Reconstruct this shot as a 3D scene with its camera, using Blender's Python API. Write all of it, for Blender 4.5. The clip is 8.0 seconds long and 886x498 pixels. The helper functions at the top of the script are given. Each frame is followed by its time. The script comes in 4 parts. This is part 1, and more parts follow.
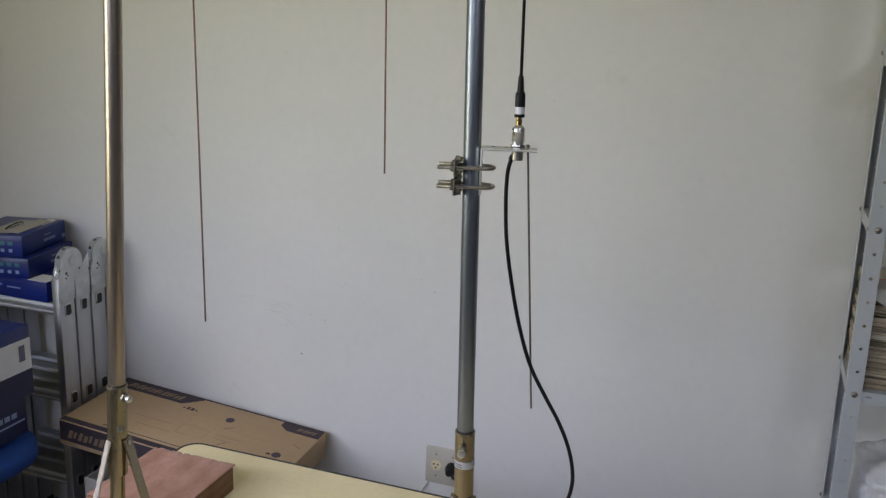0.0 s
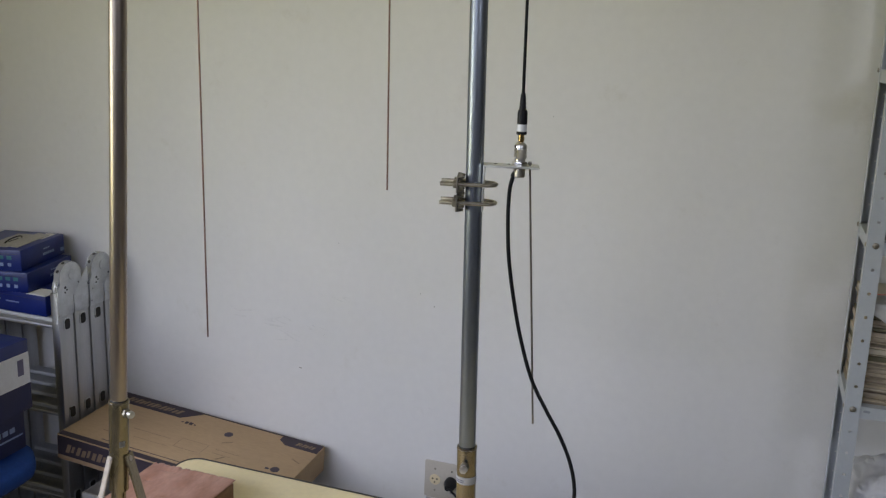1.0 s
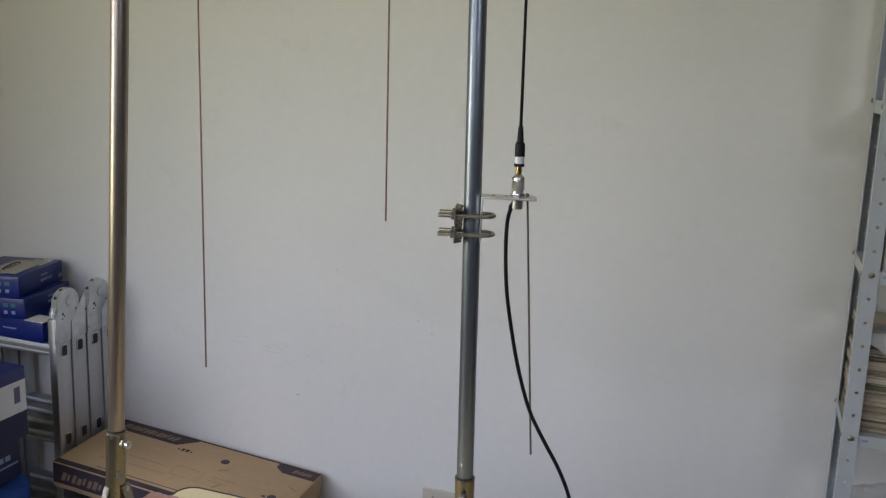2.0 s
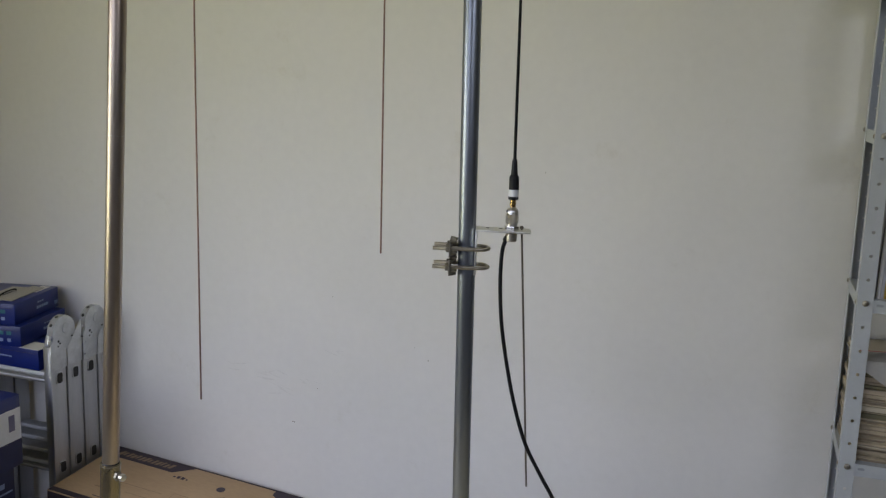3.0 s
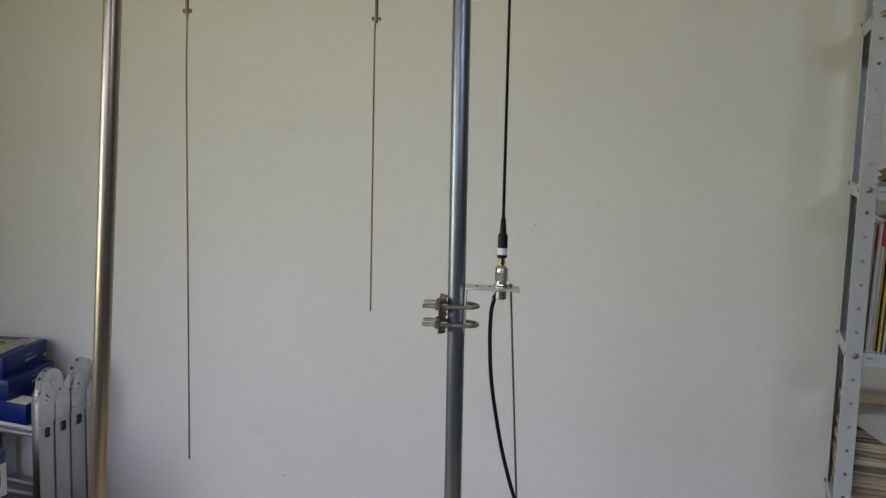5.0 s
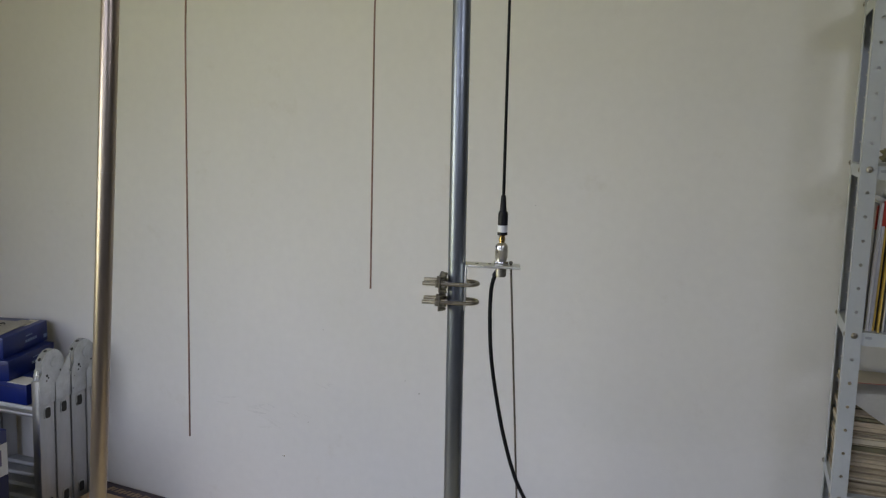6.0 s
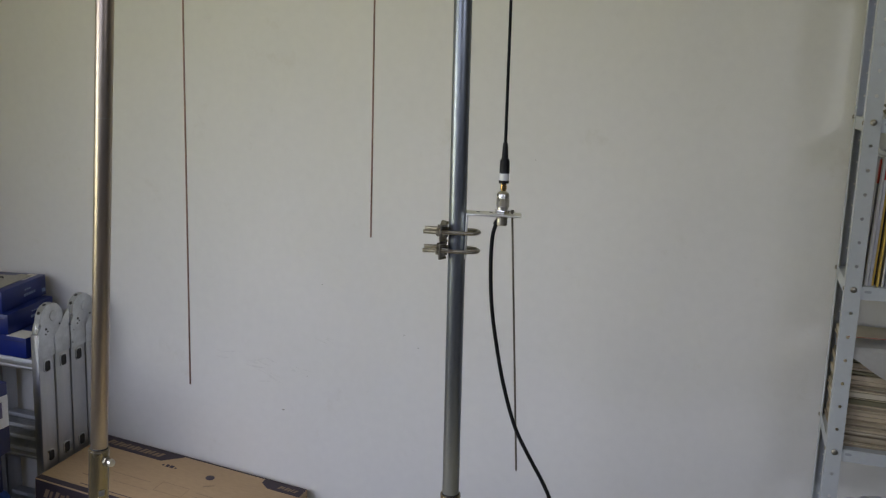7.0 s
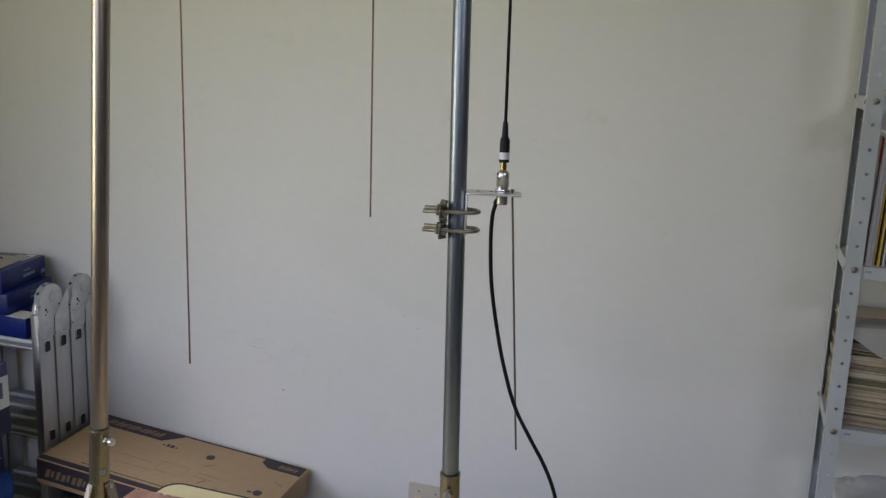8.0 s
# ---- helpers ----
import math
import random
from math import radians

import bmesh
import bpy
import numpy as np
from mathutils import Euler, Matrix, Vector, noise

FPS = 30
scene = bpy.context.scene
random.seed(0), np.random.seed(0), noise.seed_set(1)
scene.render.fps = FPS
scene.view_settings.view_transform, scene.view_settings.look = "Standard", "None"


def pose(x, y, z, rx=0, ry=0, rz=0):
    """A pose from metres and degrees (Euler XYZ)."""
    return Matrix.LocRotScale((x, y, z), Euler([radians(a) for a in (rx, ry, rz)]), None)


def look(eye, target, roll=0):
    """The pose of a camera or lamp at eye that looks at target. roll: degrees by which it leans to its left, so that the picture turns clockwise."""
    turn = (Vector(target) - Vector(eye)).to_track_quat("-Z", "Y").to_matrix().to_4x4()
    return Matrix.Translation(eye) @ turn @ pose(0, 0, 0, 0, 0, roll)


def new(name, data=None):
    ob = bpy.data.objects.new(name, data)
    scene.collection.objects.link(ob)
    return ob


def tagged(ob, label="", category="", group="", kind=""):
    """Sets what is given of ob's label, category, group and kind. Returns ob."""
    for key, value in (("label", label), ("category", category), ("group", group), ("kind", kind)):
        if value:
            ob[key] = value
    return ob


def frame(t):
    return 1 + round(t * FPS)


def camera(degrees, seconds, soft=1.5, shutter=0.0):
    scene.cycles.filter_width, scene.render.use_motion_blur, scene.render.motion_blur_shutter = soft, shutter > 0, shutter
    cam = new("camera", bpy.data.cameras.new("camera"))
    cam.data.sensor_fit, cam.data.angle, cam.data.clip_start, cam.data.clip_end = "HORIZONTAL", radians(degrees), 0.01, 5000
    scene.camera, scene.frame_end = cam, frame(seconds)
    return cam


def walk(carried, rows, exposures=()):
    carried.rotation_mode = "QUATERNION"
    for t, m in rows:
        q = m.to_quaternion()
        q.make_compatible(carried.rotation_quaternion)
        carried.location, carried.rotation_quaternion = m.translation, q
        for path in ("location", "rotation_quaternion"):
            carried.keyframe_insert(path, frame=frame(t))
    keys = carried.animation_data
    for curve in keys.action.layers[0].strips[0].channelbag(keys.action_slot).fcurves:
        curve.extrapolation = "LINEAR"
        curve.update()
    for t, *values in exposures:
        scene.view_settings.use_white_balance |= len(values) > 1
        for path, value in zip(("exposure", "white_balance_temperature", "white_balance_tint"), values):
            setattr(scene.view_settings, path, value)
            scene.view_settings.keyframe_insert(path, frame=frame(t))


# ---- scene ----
cam = camera(54.4, 8.0, soft=1.3)
PATH = [
    (0, (0.772, -2.188, 1.686), (0.146, -0.354, 1.192), 2.3),
    (0.5, (0.767, -2.192, 1.689), (0.145, -0.354, 1.204), 2.4),
    (1, (0.763, -2.197, 1.693), (0.144, -0.353, 1.227), 2.4),
    (1.5, (0.761, -2.201, 1.699), (0.143, -0.35, 1.259), 2.45),
    (3, (0.766, -2.201, 1.728), (0.148, -0.335, 1.358), 2.4),
    (3.5, (0.765, -2.201, 1.737), (0.152, -0.329, 1.391), 2.3),
    (4, (0.766, -2.203, 1.742), (0.156, -0.325, 1.424), 2.3),
    (4.5, (0.77, -2.203, 1.745), (0.159, -0.32, 1.457), 2.2),
    (4.7, (0.77, -2.202, 1.748), (0.16, -0.319, 1.469), 2.2),
    (5.25, (0.771, -2.203, 1.753), (0.161, -0.318, 1.486), 2.25),
    (5.8, (0.771, -2.203, 1.747), (0.162, -0.32, 1.456), 2.3),
    (6, (0.77, -2.203, 1.739), (0.164, -0.322, 1.436), 2.3),
    (6.5, (0.769, -2.203, 1.719), (0.168, -0.327, 1.377), 2.5),
    (7, (0.765, -2.201, 1.715), (0.172, -0.33, 1.328), 2.6),
    (7.5, (0.764, -2.199, 1.711), (0.175, -0.333, 1.296), 2.6),
    (8, (0.764, -2.197, 1.711), (0.176, -0.334, 1.282), 2.6),
]
walk(cam, [(t, look(eye, target, roll)) for t, eye, target, roll in PATH],
     exposures=[(0, 0.06), (1.5, 0.06), (3, -0.02), (6, -0.06), (8, -0.08)])

# ---- world and light ----
world = bpy.data.worlds.new("world")
scene.world = world
world.use_nodes = True
wn = world.node_tree.nodes
sky = wn.new("ShaderNodeTexSky")
sky.sky_type = "NISHITA"
sky.sun_disc = False
sky.sun_elevation, sky.sun_rotation = radians(48), radians(200)
wn["Background"].inputs["Strength"].default_value = 0.1
world.node_tree.links.new(sky.outputs["Color"], wn["Background"].inputs["Color"])


def window_lamp(name, m, width, height, power, colour, spread=180):
    lamp = bpy.data.lights.new(name, "AREA")
    lamp.shape, lamp.size, lamp.size_y = "RECTANGLE", width, height
    lamp.energy, lamp.color, lamp.spread = power, colour, radians(spread)
    ob = new(name, lamp)
    ob.matrix_world = m
    return ob


# lamps in window openings out of view: cool sky light from the west and the transom, the rest is fill
window_lamp("sky_west", look((-1.73, -2.35, 1.6), (-0.1, 0, 0.1)), 1.1, 1.3, 15.0, (0.69, 0.74, 1.0), 125)
# warm fill, added to tint the upper wall and ceiling yellow
window_lamp("ground_west", look((-1.725, -2.35, 1.6), (-0.15, -0.3, 3.1)), 1.1, 1.3, 11.6, (0.98, 0.95, 0.36), 120)
# cool fill from behind the camera, added to brighten the lower wall
window_lamp("sky_south", look((-0.5, -3.17, 2.2), (0.1, 0, -0.1)), 1.6, 1.0, 5.4, (0.71, 0.75, 1.0), 62)
window_lamp("sky_transom", look((2.1, -3.17, 2.85), (0.9, 0, 0.8)), 0.9, 0.2, 7.8, (0.81, 0.85, 1.0), 130)
# weak cool fill added from the right, no window known there
window_lamp("sky_east", look((2.67, -2.1, 0.85), (0, -2.1, 0.85)), 0.9, 1.1, 0.5, (0.62, 0.72, 1.0))


# ---- materials ----
def material(name, colour, rough=0.5, metal=0.0, vary=0.06, scale=6.0, grain=0.03, grain_scale=120.0, bump=0.0,
             bump_scale=200.0, stretch=(1, 1, 1), second=None, per_object=0.0, rough_vary=0.08, clear=0.0, stain=0.0):
    """Base colour with variation at two scales, gloss that varies, fine relief."""
    m = bpy.data.materials.new(name)
    m.use_nodes = True
    n, l = m.node_tree.nodes, m.node_tree.links
    b = n["Principled BSDF"]
    b.inputs["Metallic"].default_value = metal
    b.inputs["Coat Weight"].default_value = clear
    co = n.new("ShaderNodeTexCoord")
    mp = n.new("ShaderNodeMapping")
    mp.inputs["Scale"].default_value = stretch
    l.new(co.outputs["Object"], mp.inputs["Vector"])

    def noise_node(s, detail):
        t = n.new("ShaderNodeTexNoise")
        t.inputs["Scale"].default_value, t.inputs["Detail"].default_value = s, detail
        l.new(mp.outputs["Vector"], t.inputs["Vector"])
        return t

    big, fine = noise_node(scale, 5), noise_node(grain_scale, 3)
    ramp = n.new("ShaderNodeValToRGB")
    ramp.color_ramp.elements[0].position, ramp.color_ramp.elements[1].position = 0.32, 0.68
    c2 = second or tuple(min(1, c * (1 + vary)) for c in colour)
    c1 = colour if second else tuple(c * (1 - vary) for c in colour)
    ramp.color_ramp.elements[0].color, ramp.color_ramp.elements[1].color = (*c1, 1), (*c2, 1)
    l.new(big.outputs["Fac"], ramp.inputs["Fac"])
    gr = n.new("ShaderNodeMapRange")
    gr.inputs["From Min"].default_value, gr.inputs["From Max"].default_value = 0.3, 0.7
    gr.inputs["To Min"].default_value, gr.inputs["To Max"].default_value = 1 - grain, 1 + grain
    l.new(fine.outputs["Fac"], gr.inputs["Value"])
    hsv = n.new("ShaderNodeHueSaturation")
    l.new(ramp.outputs["Color"], hsv.inputs["Color"])
    if per_object:
        info = n.new("ShaderNodeObjectInfo")
        pr = n.new("ShaderNodeMapRange")
        pr.inputs["To Min"].default_value, pr.inputs["To Max"].default_value = 1 - per_object, 1 + per_object
        l.new(info.outputs["Random"], pr.inputs["Value"])
        mul = n.new("ShaderNodeMath")
        mul.operation = "MULTIPLY"
        l.new(pr.outputs["Result"], mul.inputs[0])
        l.new(gr.outputs["Result"], mul.inputs[1])
        l.new(mul.outputs["Value"], hsv.inputs["Value"])
    else:
        l.new(gr.outputs["Result"], hsv.inputs["Value"])
    if stain:
        blot = noise_node(5.5, 8)
        blot.inputs["Roughness"].default_value = 0.72
        sr = n.new("ShaderNodeMapRange")
        sr.inputs["From Min"].default_value, sr.inputs["From Max"].default_value = 0.6, 0.74
        sr.inputs["To Max"].default_value = stain
        l.new(blot.outputs["Fac"], sr.inputs["Value"])
        mix = n.new("ShaderNodeMix")
        mix.data_type = "RGBA"
        mix.inputs["B"].default_value = (colour[0] * 0.7, colour[1] * 0.66, colour[2] * 0.56, 1)
        l.new(sr.outputs["Result"], mix.inputs["Factor"])
        l.new(hsv.outputs["Color"], mix.inputs["A"])
        l.new(mix.outputs["Result"], b.inputs["Base Color"])
    else:
        l.new(hsv.outputs["Color"], b.inputs["Base Color"])
    rr = n.new("ShaderNodeMapRange")
    rr.inputs["To Min"].default_value, rr.inputs["To Max"].default_value = max(0.02, rough - rough_vary), min(1, rough + rough_vary)
    l.new(big.outputs["Fac"], rr.inputs["Value"])
    l.new(rr.outputs["Result"], b.inputs["Roughness"])
    if bump:
        bn = noise_node(bump_scale, 4)
        bp = n.new("ShaderNodeBump")
        bp.inputs["Strength"].default_value, bp.inputs["Distance"].default_value = bump, 0.002
        l.new(bn.outputs["Fac"], bp.inputs["Height"])
        l.new(bp.outputs["Normal"], b.inputs["Normal"])
    return m


PAINT = material("wall_paint", (0.72, 0.71, 0.675), 0.62, vary=0.025, scale=1.6, grain=0.015, grain_scale=40, bump=0.12, bump_scale=260, stain=0.34)
# unseen surfaces: warm ceiling and ochre wall tint the bounce, dark walls limit it
CEIL = material("warm_bounce_ceiling", (0.68, 0.63, 0.49), 0.8, vary=0.02, scale=1.5, bump=0.1)
WEST_BOUNCE = material("ochre_bounce_wall", (0.6, 0.49, 0.22), 0.65, vary=0.04, scale=1.5, bump=0.1)
ROOM_DARK = material("dark_unseen_wall", (0.17, 0.16, 0.14), 0.65, vary=0.04, scale=1.5, bump=0.1)
TILE = material("floor_tile", (0.14, 0.125, 0.115), 0.3, vary=0.1, scale=3)
WHITE = material("white_frame_paint", (0.8, 0.8, 0.78), 0.4)
GALV = material("galvanised_steel", (0.26, 0.285, 0.325), 0.38, 0.9, vary=0.05, scale=9, grain=0.03, grain_scale=110, stretch=(1, 1, 0.5), rough_vary=0.03, bump=0.015)
GALV_WARM = material("weathered_zinc", (0.39, 0.32, 0.265), 0.36, 0.9, scale=7, grain=0.03, grain_scale=110, stretch=(1, 1, 0.4), rough_vary=0.03, bump=0.015, second=(0.28, 0.265, 0.23))
YELLOW_ZINC = material("yellow_zinc", (0.30, 0.24, 0.155), 0.27, 0.85, scale=16, grain=0.08, second=(0.23, 0.205, 0.125), stretch=(1, 1, 0.4), bump=0.04)
PALE_ZINC = material("pale_zinc", (0.46, 0.41, 0.35), 0.5, 0.4, vary=0.1, scale=30)
SATIN = material("satin_nickel", (0.68, 0.66, 0.63), 0.3, 0.9, vary=0.1, scale=90)
NICKEL = material("nickel", (0.66, 0.64, 0.6), 0.24, 1.0, vary=0.08, scale=60)
BOLT = material("bolt_steel", (0.40, 0.37, 0.31), 0.36, 0.9, vary=0.2, scale=90, bump=0.1)
CAST = material("clamp_steel", (0.24, 0.22, 0.18), 0.45, 0.85, vary=0.25, scale=80, bump=0.2)
ALU_PLATE = material("bracket_aluminium", (0.72, 0.72, 0.69), 0.4, 0.8, vary=0.06, scale=50, grain=0.05)
GOLD = material("gold_plating", (0.55, 0.38, 0.17), 0.25, 1.0, vary=0.06)
BLACK = material("black_plastic", (0.014, 0.014, 0.016), 0.45, vary=0.2, scale=40)
CABLE = material("black_cable_jacket", (0.008, 0.008, 0.009), 0.5, vary=0.2, scale=30, bump=0.05)
WHIP = material("black_whip", (0.008, 0.008, 0.009), 0.6)
for dull in (BLACK, CABLE, WHIP):
    dull.node_tree.nodes["Principled BSDF"].inputs["Specular IOR Level"].default_value = 0.2
COPPER = material("copper_rod", (0.20, 0.12, 0.095), 0.45, 0.6, vary=0.25, scale=18)
DULL_ROD = material("dull_brass_rod", (0.19, 0.165, 0.13), 0.45, 0.75, vary=0.25, scale=20)
BAND = material("white_band", (0.78, 0.79, 0.8), 0.45)
STICKER = material("paper_sticker", (0.76, 0.75, 0.74), 0.5)
OLD_STICKER = material("worn_sticker", (0.4, 0.38, 0.33), 0.5, vary=0.2, scale=200)
INK = material("faint_ink", (0.16, 0.15, 0.24), 0.6)
LAMINATE = material("cream_laminate", (0.86, 0.74, 0.44), 0.42, vary=0.05, scale=5, grain=0.03, grain_scale=90, second=(0.89, 0.77, 0.47), bump=0.05)
EDGE = material("dark_edge_band", (0.035, 0.03, 0.028), 0.5)
LEG_STEEL = material("dark_leg_steel", (0.05, 0.05, 0.05), 0.45, 0.3)
SEAL = material("dark_seal_print", (0.06, 0.045, 0.06), 0.6)
BLOCK = material("pinkish_wood", (0.55, 0.315, 0.25), 0.33, scale=13, grain=0.1, grain_scale=90, second=(0.38, 0.185, 0.13), stretch=(1.9, 0.8, 1), stain=0.5, rough_vary=0.16, bump=0.25, bump_scale=90)
BLOCK_END = material("brown_end_grain", (0.25, 0.125, 0.06), 0.65, scale=14, grain=0.2, grain_scale=150, second=(0.17, 0.085, 0.04), stretch=(3, 1, 6), bump=0.3)
CARD = material("brown_cardboard", (0.45, 0.315, 0.18), 0.8, vary=0.07, scale=7, grain=0.05, grain_scale=150, stretch=(0.3, 1, 1), bump=0.06)
CARD_INK = material("dark_plum_print", (0.048, 0.035, 0.045), 0.7, vary=0.15, scale=20)
CARD_MID = material("tan_print", (0.25, 0.175, 0.11), 0.8)
CARD_FADE = material("faded_print", (0.29, 0.2, 0.12), 0.8)
WHITE_CARD = material("white_cardboard", (0.72, 0.69, 0.64), 0.75, vary=0.08, scale=9)
ALU = material("brushed_aluminium", (0.47, 0.48, 0.49), 0.42, 0.85, vary=0.07, scale=8, grain=0.08, grain_scale=220, stretch=(4, 4, 0.15), bump=0.05)
# pale colour that stands in for sky glints along the rung edges
EDGE_GLINT = material("painted_edge_glint", (0.64, 0.66, 0.68), 0.42, 0.1, vary=0.05, scale=40)
CHROME = material("chromed_strap", (0.8, 0.82, 0.84), 0.24, 0.55, vary=0.05, scale=30)
HINGE = material("zinc_hinge", (0.52, 0.54, 0.55), 0.3, 0.85, vary=0.12, scale=30, bump=0.05)
SLOT_SHADE = material("slot_shade_paint", (0.3, 0.32, 0.34), 0.5)
# near-black that puts the shade inside openings into the colour
HOLE_SHADE = material("hole_shade", (0.015, 0.015, 0.015), 0.6)
BLUE = material("glossy_blue_print", (0.005, 0.017, 0.15), 0.36, vary=0.2, scale=8, grain=0.05)
NAVY = material("navy_print", (0.012, 0.019, 0.075), 0.45, vary=0.2, scale=8)
PRINT = material("pale_print", (0.26, 0.34, 0.55), 0.5)
GREEN_PRINT = material("teal_print", (0.03, 0.16, 0.2), 0.5)
BLUE_CLOTH = material("blue_cloth", (0.006, 0.05, 0.24), 0.8, vary=0.2, scale=12, grain=0.1, bump=0.3, bump_scale=400)
SHELF_PAINT = material("pale_grey_enamel", (0.48, 0.51, 0.525), 0.38, vary=0.04, scale=6, grain=0.02, bump=0.03)
PLATE = material("beige_outlet_plate", (0.50, 0.46, 0.385), 0.4, vary=0.03)
CREAM = material("cream_socket", (0.72, 0.62, 0.40), 0.4)
OLD_PAPER = material("aged_paper", (0.45, 0.375, 0.265), 0.85, vary=0.18, scale=16, grain=0.18, grain_scale=260, stretch=(0.3, 0.3, 6), per_object=0.34)
OLIVE_PAPER = material("olive_folder", (0.17, 0.155, 0.09), 0.8, vary=0.15, scale=20, per_object=0.3)
PALE_PAPER = material("pale_aged_paper", (0.55, 0.49, 0.37), 0.8, vary=0.1, scale=20, stretch=(0.3, 0.3, 6), per_object=0.2)
PAPER = material("white_paper", (0.70, 0.69, 0.66), 0.7, vary=0.04)
MAG_GREY = material("grey_magazine", (0.42, 0.42, 0.44), 0.4, per_object=0.45, vary=0.1, scale=30)
MAG_YELLOW = material("yellow_magazine", (0.62, 0.44, 0.10), 0.4, vary=0.1)
MAG_DARK = material("dark_magazine", (0.05, 0.06, 0.09), 0.4, vary=0.2)
MAG_RED = material("red_magazine", (0.5, 0.05, 0.03), 0.4, vary=0.1)
SCUFF = material("rubbed_plaster", (0.69, 0.68, 0.645), 0.7, vary=0.05, scale=60)
KHAKI = material("khaki_cloth", (0.2, 0.18, 0.11), 0.9, vary=0.2, bump=0.3)
PINK = material("pink_plastic", (0.75, 0.16, 0.22), 0.45)
POLY = material("milky_polythene", (0.8, 0.8, 0.82), 0.3, vary=0.04, scale=10, bump=0.15, bump_scale=30)
POLY.node_tree.nodes["Principled BSDF"].inputs["Transmission Weight"].default_value = 0.25
GLASS = bpy.data.materials.new("window_glass")
GLASS.use_nodes = True
GLASS.node_tree.nodes["Principled BSDF"].inputs["Transmission Weight"].default_value = 1.0
GLASS.node_tree.nodes["Principled BSDF"].inputs["Roughness"].default_value = 0.0


# ---- building helpers ----
def thing(name, loc, label, category, group="", kind=""):
    e = new(name)
    e.empty_display_size = 0.05
    e.location = loc
    return tagged(e, label, category, group, kind)


def part(name, bm, mat, parent, label="", smooth=True):
    """One mesh, given in world coordinates, under a thing or a part."""
    me = bpy.data.meshes.new(name)
    bmesh.ops.recalc_face_normals(bm, faces=bm.faces)
    bm.to_mesh(me)
    bm.free()
    me.materials.append(mat)
    if smooth:
        me.shade_smooth()
        me.set_sharp_from_angle(angle=radians(35))
    ob = new(name, me)
    if parent is not None:
        ob.parent = parent
        if parent.type == "EMPTY":
            ob.matrix_parent_inverse = Matrix.Translation(-parent.location)
    return tagged(ob, label)


def box(x0, x1, y0, y1, z0, z1, bevel=0.0, m=None, seg=2):
    bm = bmesh.new()
    bmesh.ops.create_cube(bm, size=1)
    for v in bm.verts:
        v.co = Vector((x0 + (v.co.x + 0.5) * (x1 - x0), y0 + (v.co.y + 0.5) * (y1 - y0), z0 + (v.co.z + 0.5) * (z1 - z0)))
    if bevel:
        bmesh.ops.bevel(bm, geom=list(bm.edges), offset=bevel, segments=seg, affect="EDGES", profile=0.5)
    if m is not None:
        bmesh.ops.transform(bm, matrix=m, verts=bm.verts)
    return bm


def merge(*bms):
    out = bmesh.new()
    for b in bms:
        me = bpy.data.meshes.new("tmp")
        b.to_mesh(me)
        out.from_mesh(me)
        bpy.data.meshes.remove(me)
        b.free()
    return out


def rod(a, b, r0, r1=None, seg=24, bevel=0.0):
    """A round bar from a to b, tapered from r0 to r1, closed at both ends."""
    a, b = Vector(a), Vector(b)
    r1 = r0 if r1 is None else r1
    bm = bmesh.new()
    bmesh.ops.create_cone(bm, cap_ends=True, segments=seg, radius1=r0, radius2=r1, depth=(b - a).length)
    if bevel:
        rim = [e for e in bm.edges if abs(e.verts[0].co.z - e.verts[1].co.z) < 1e-6]
        bmesh.ops.bevel(bm, geom=rim, offset=bevel, segments=2, affect="EDGES", profile=0.5)
    q = (b - a).to_track_quat("Z", "Y").to_matrix().to_4x4()
    bmesh.ops.transform(bm, matrix=Matrix.Translation((a + b) / 2) @ q, verts=bm.verts)
    return bm


def lathe(a, axis, profile, seg=28):
    """A turned shape: (distance along the axis from a, radius) pairs."""
    a, axis = Vector(a), Vector(axis).normalized()
    q = axis.to_track_quat("Z", "Y").to_matrix()
    bm = bmesh.new()
    rings = []
    for h, r in profile:
        rings.append([bm.verts.new(a + q @ Vector((r * math.cos(2 * math.pi * i / seg), r * math.sin(2 * math.pi * i / seg), h))) for i in range(seg)])
    for p, c in zip(rings, rings[1:]):
        for i in range(seg):
            bm.faces.new((p[i], p[(i + 1) % seg], c[(i + 1) % seg], c[i]))
    bm.faces.new(rings[0])
    bm.faces.new(rings[-1])
    return bm


def curve_points(keys, n=8):
    """A smooth line through the keys."""
    k = [Vector(p) for p in keys]
    k = [2 * k[0] - k[1]] + k + [2 * k[-1] - k[-2]]
    out = []
    for i in range(1, len(k) - 2):
        p0, p1, p2, p3 = k[i - 1:i + 3]
        for s in range(n):
            t = s / n
            out.append(0.5 * (2 * p1 + (p2 - p0) * t + (2 * p0 - 5 * p1 + 4 * p2 - p3) * t * t + (3 * p1 - p0 - 3 * p2 + p3) * t ** 3))
    out.append(k[-2])
    return out


def tube(points, r, seg=12):
    """A round cord swept along points."""
    bm = bmesh.new()
    rings, up = [], Vector((0.13, 0.97, 0.2)).normalized()
    for i, p in enumerate(points):
        d = (points[min(i + 1, len(points) - 1)] - points[max(i - 1, 0)]).normalized()
        side = d.cross(up).normalized()
        up = side.cross(d).normalized()
        rings.append([bm.verts.new(p + r * (math.cos(2 * math.pi * j / seg) * side + math.sin(2 * math.pi * j / seg) * up)) for j in range(seg)])
    for a, b in zip(rings, rings[1:]):
        for j in range(seg):
            bm.faces.new((a[j], a[(j + 1) % seg], b[(j + 1) % seg], b[j]))
    bm.faces.new(rings[0])
    bm.faces.new(rings[-1])
    return bm


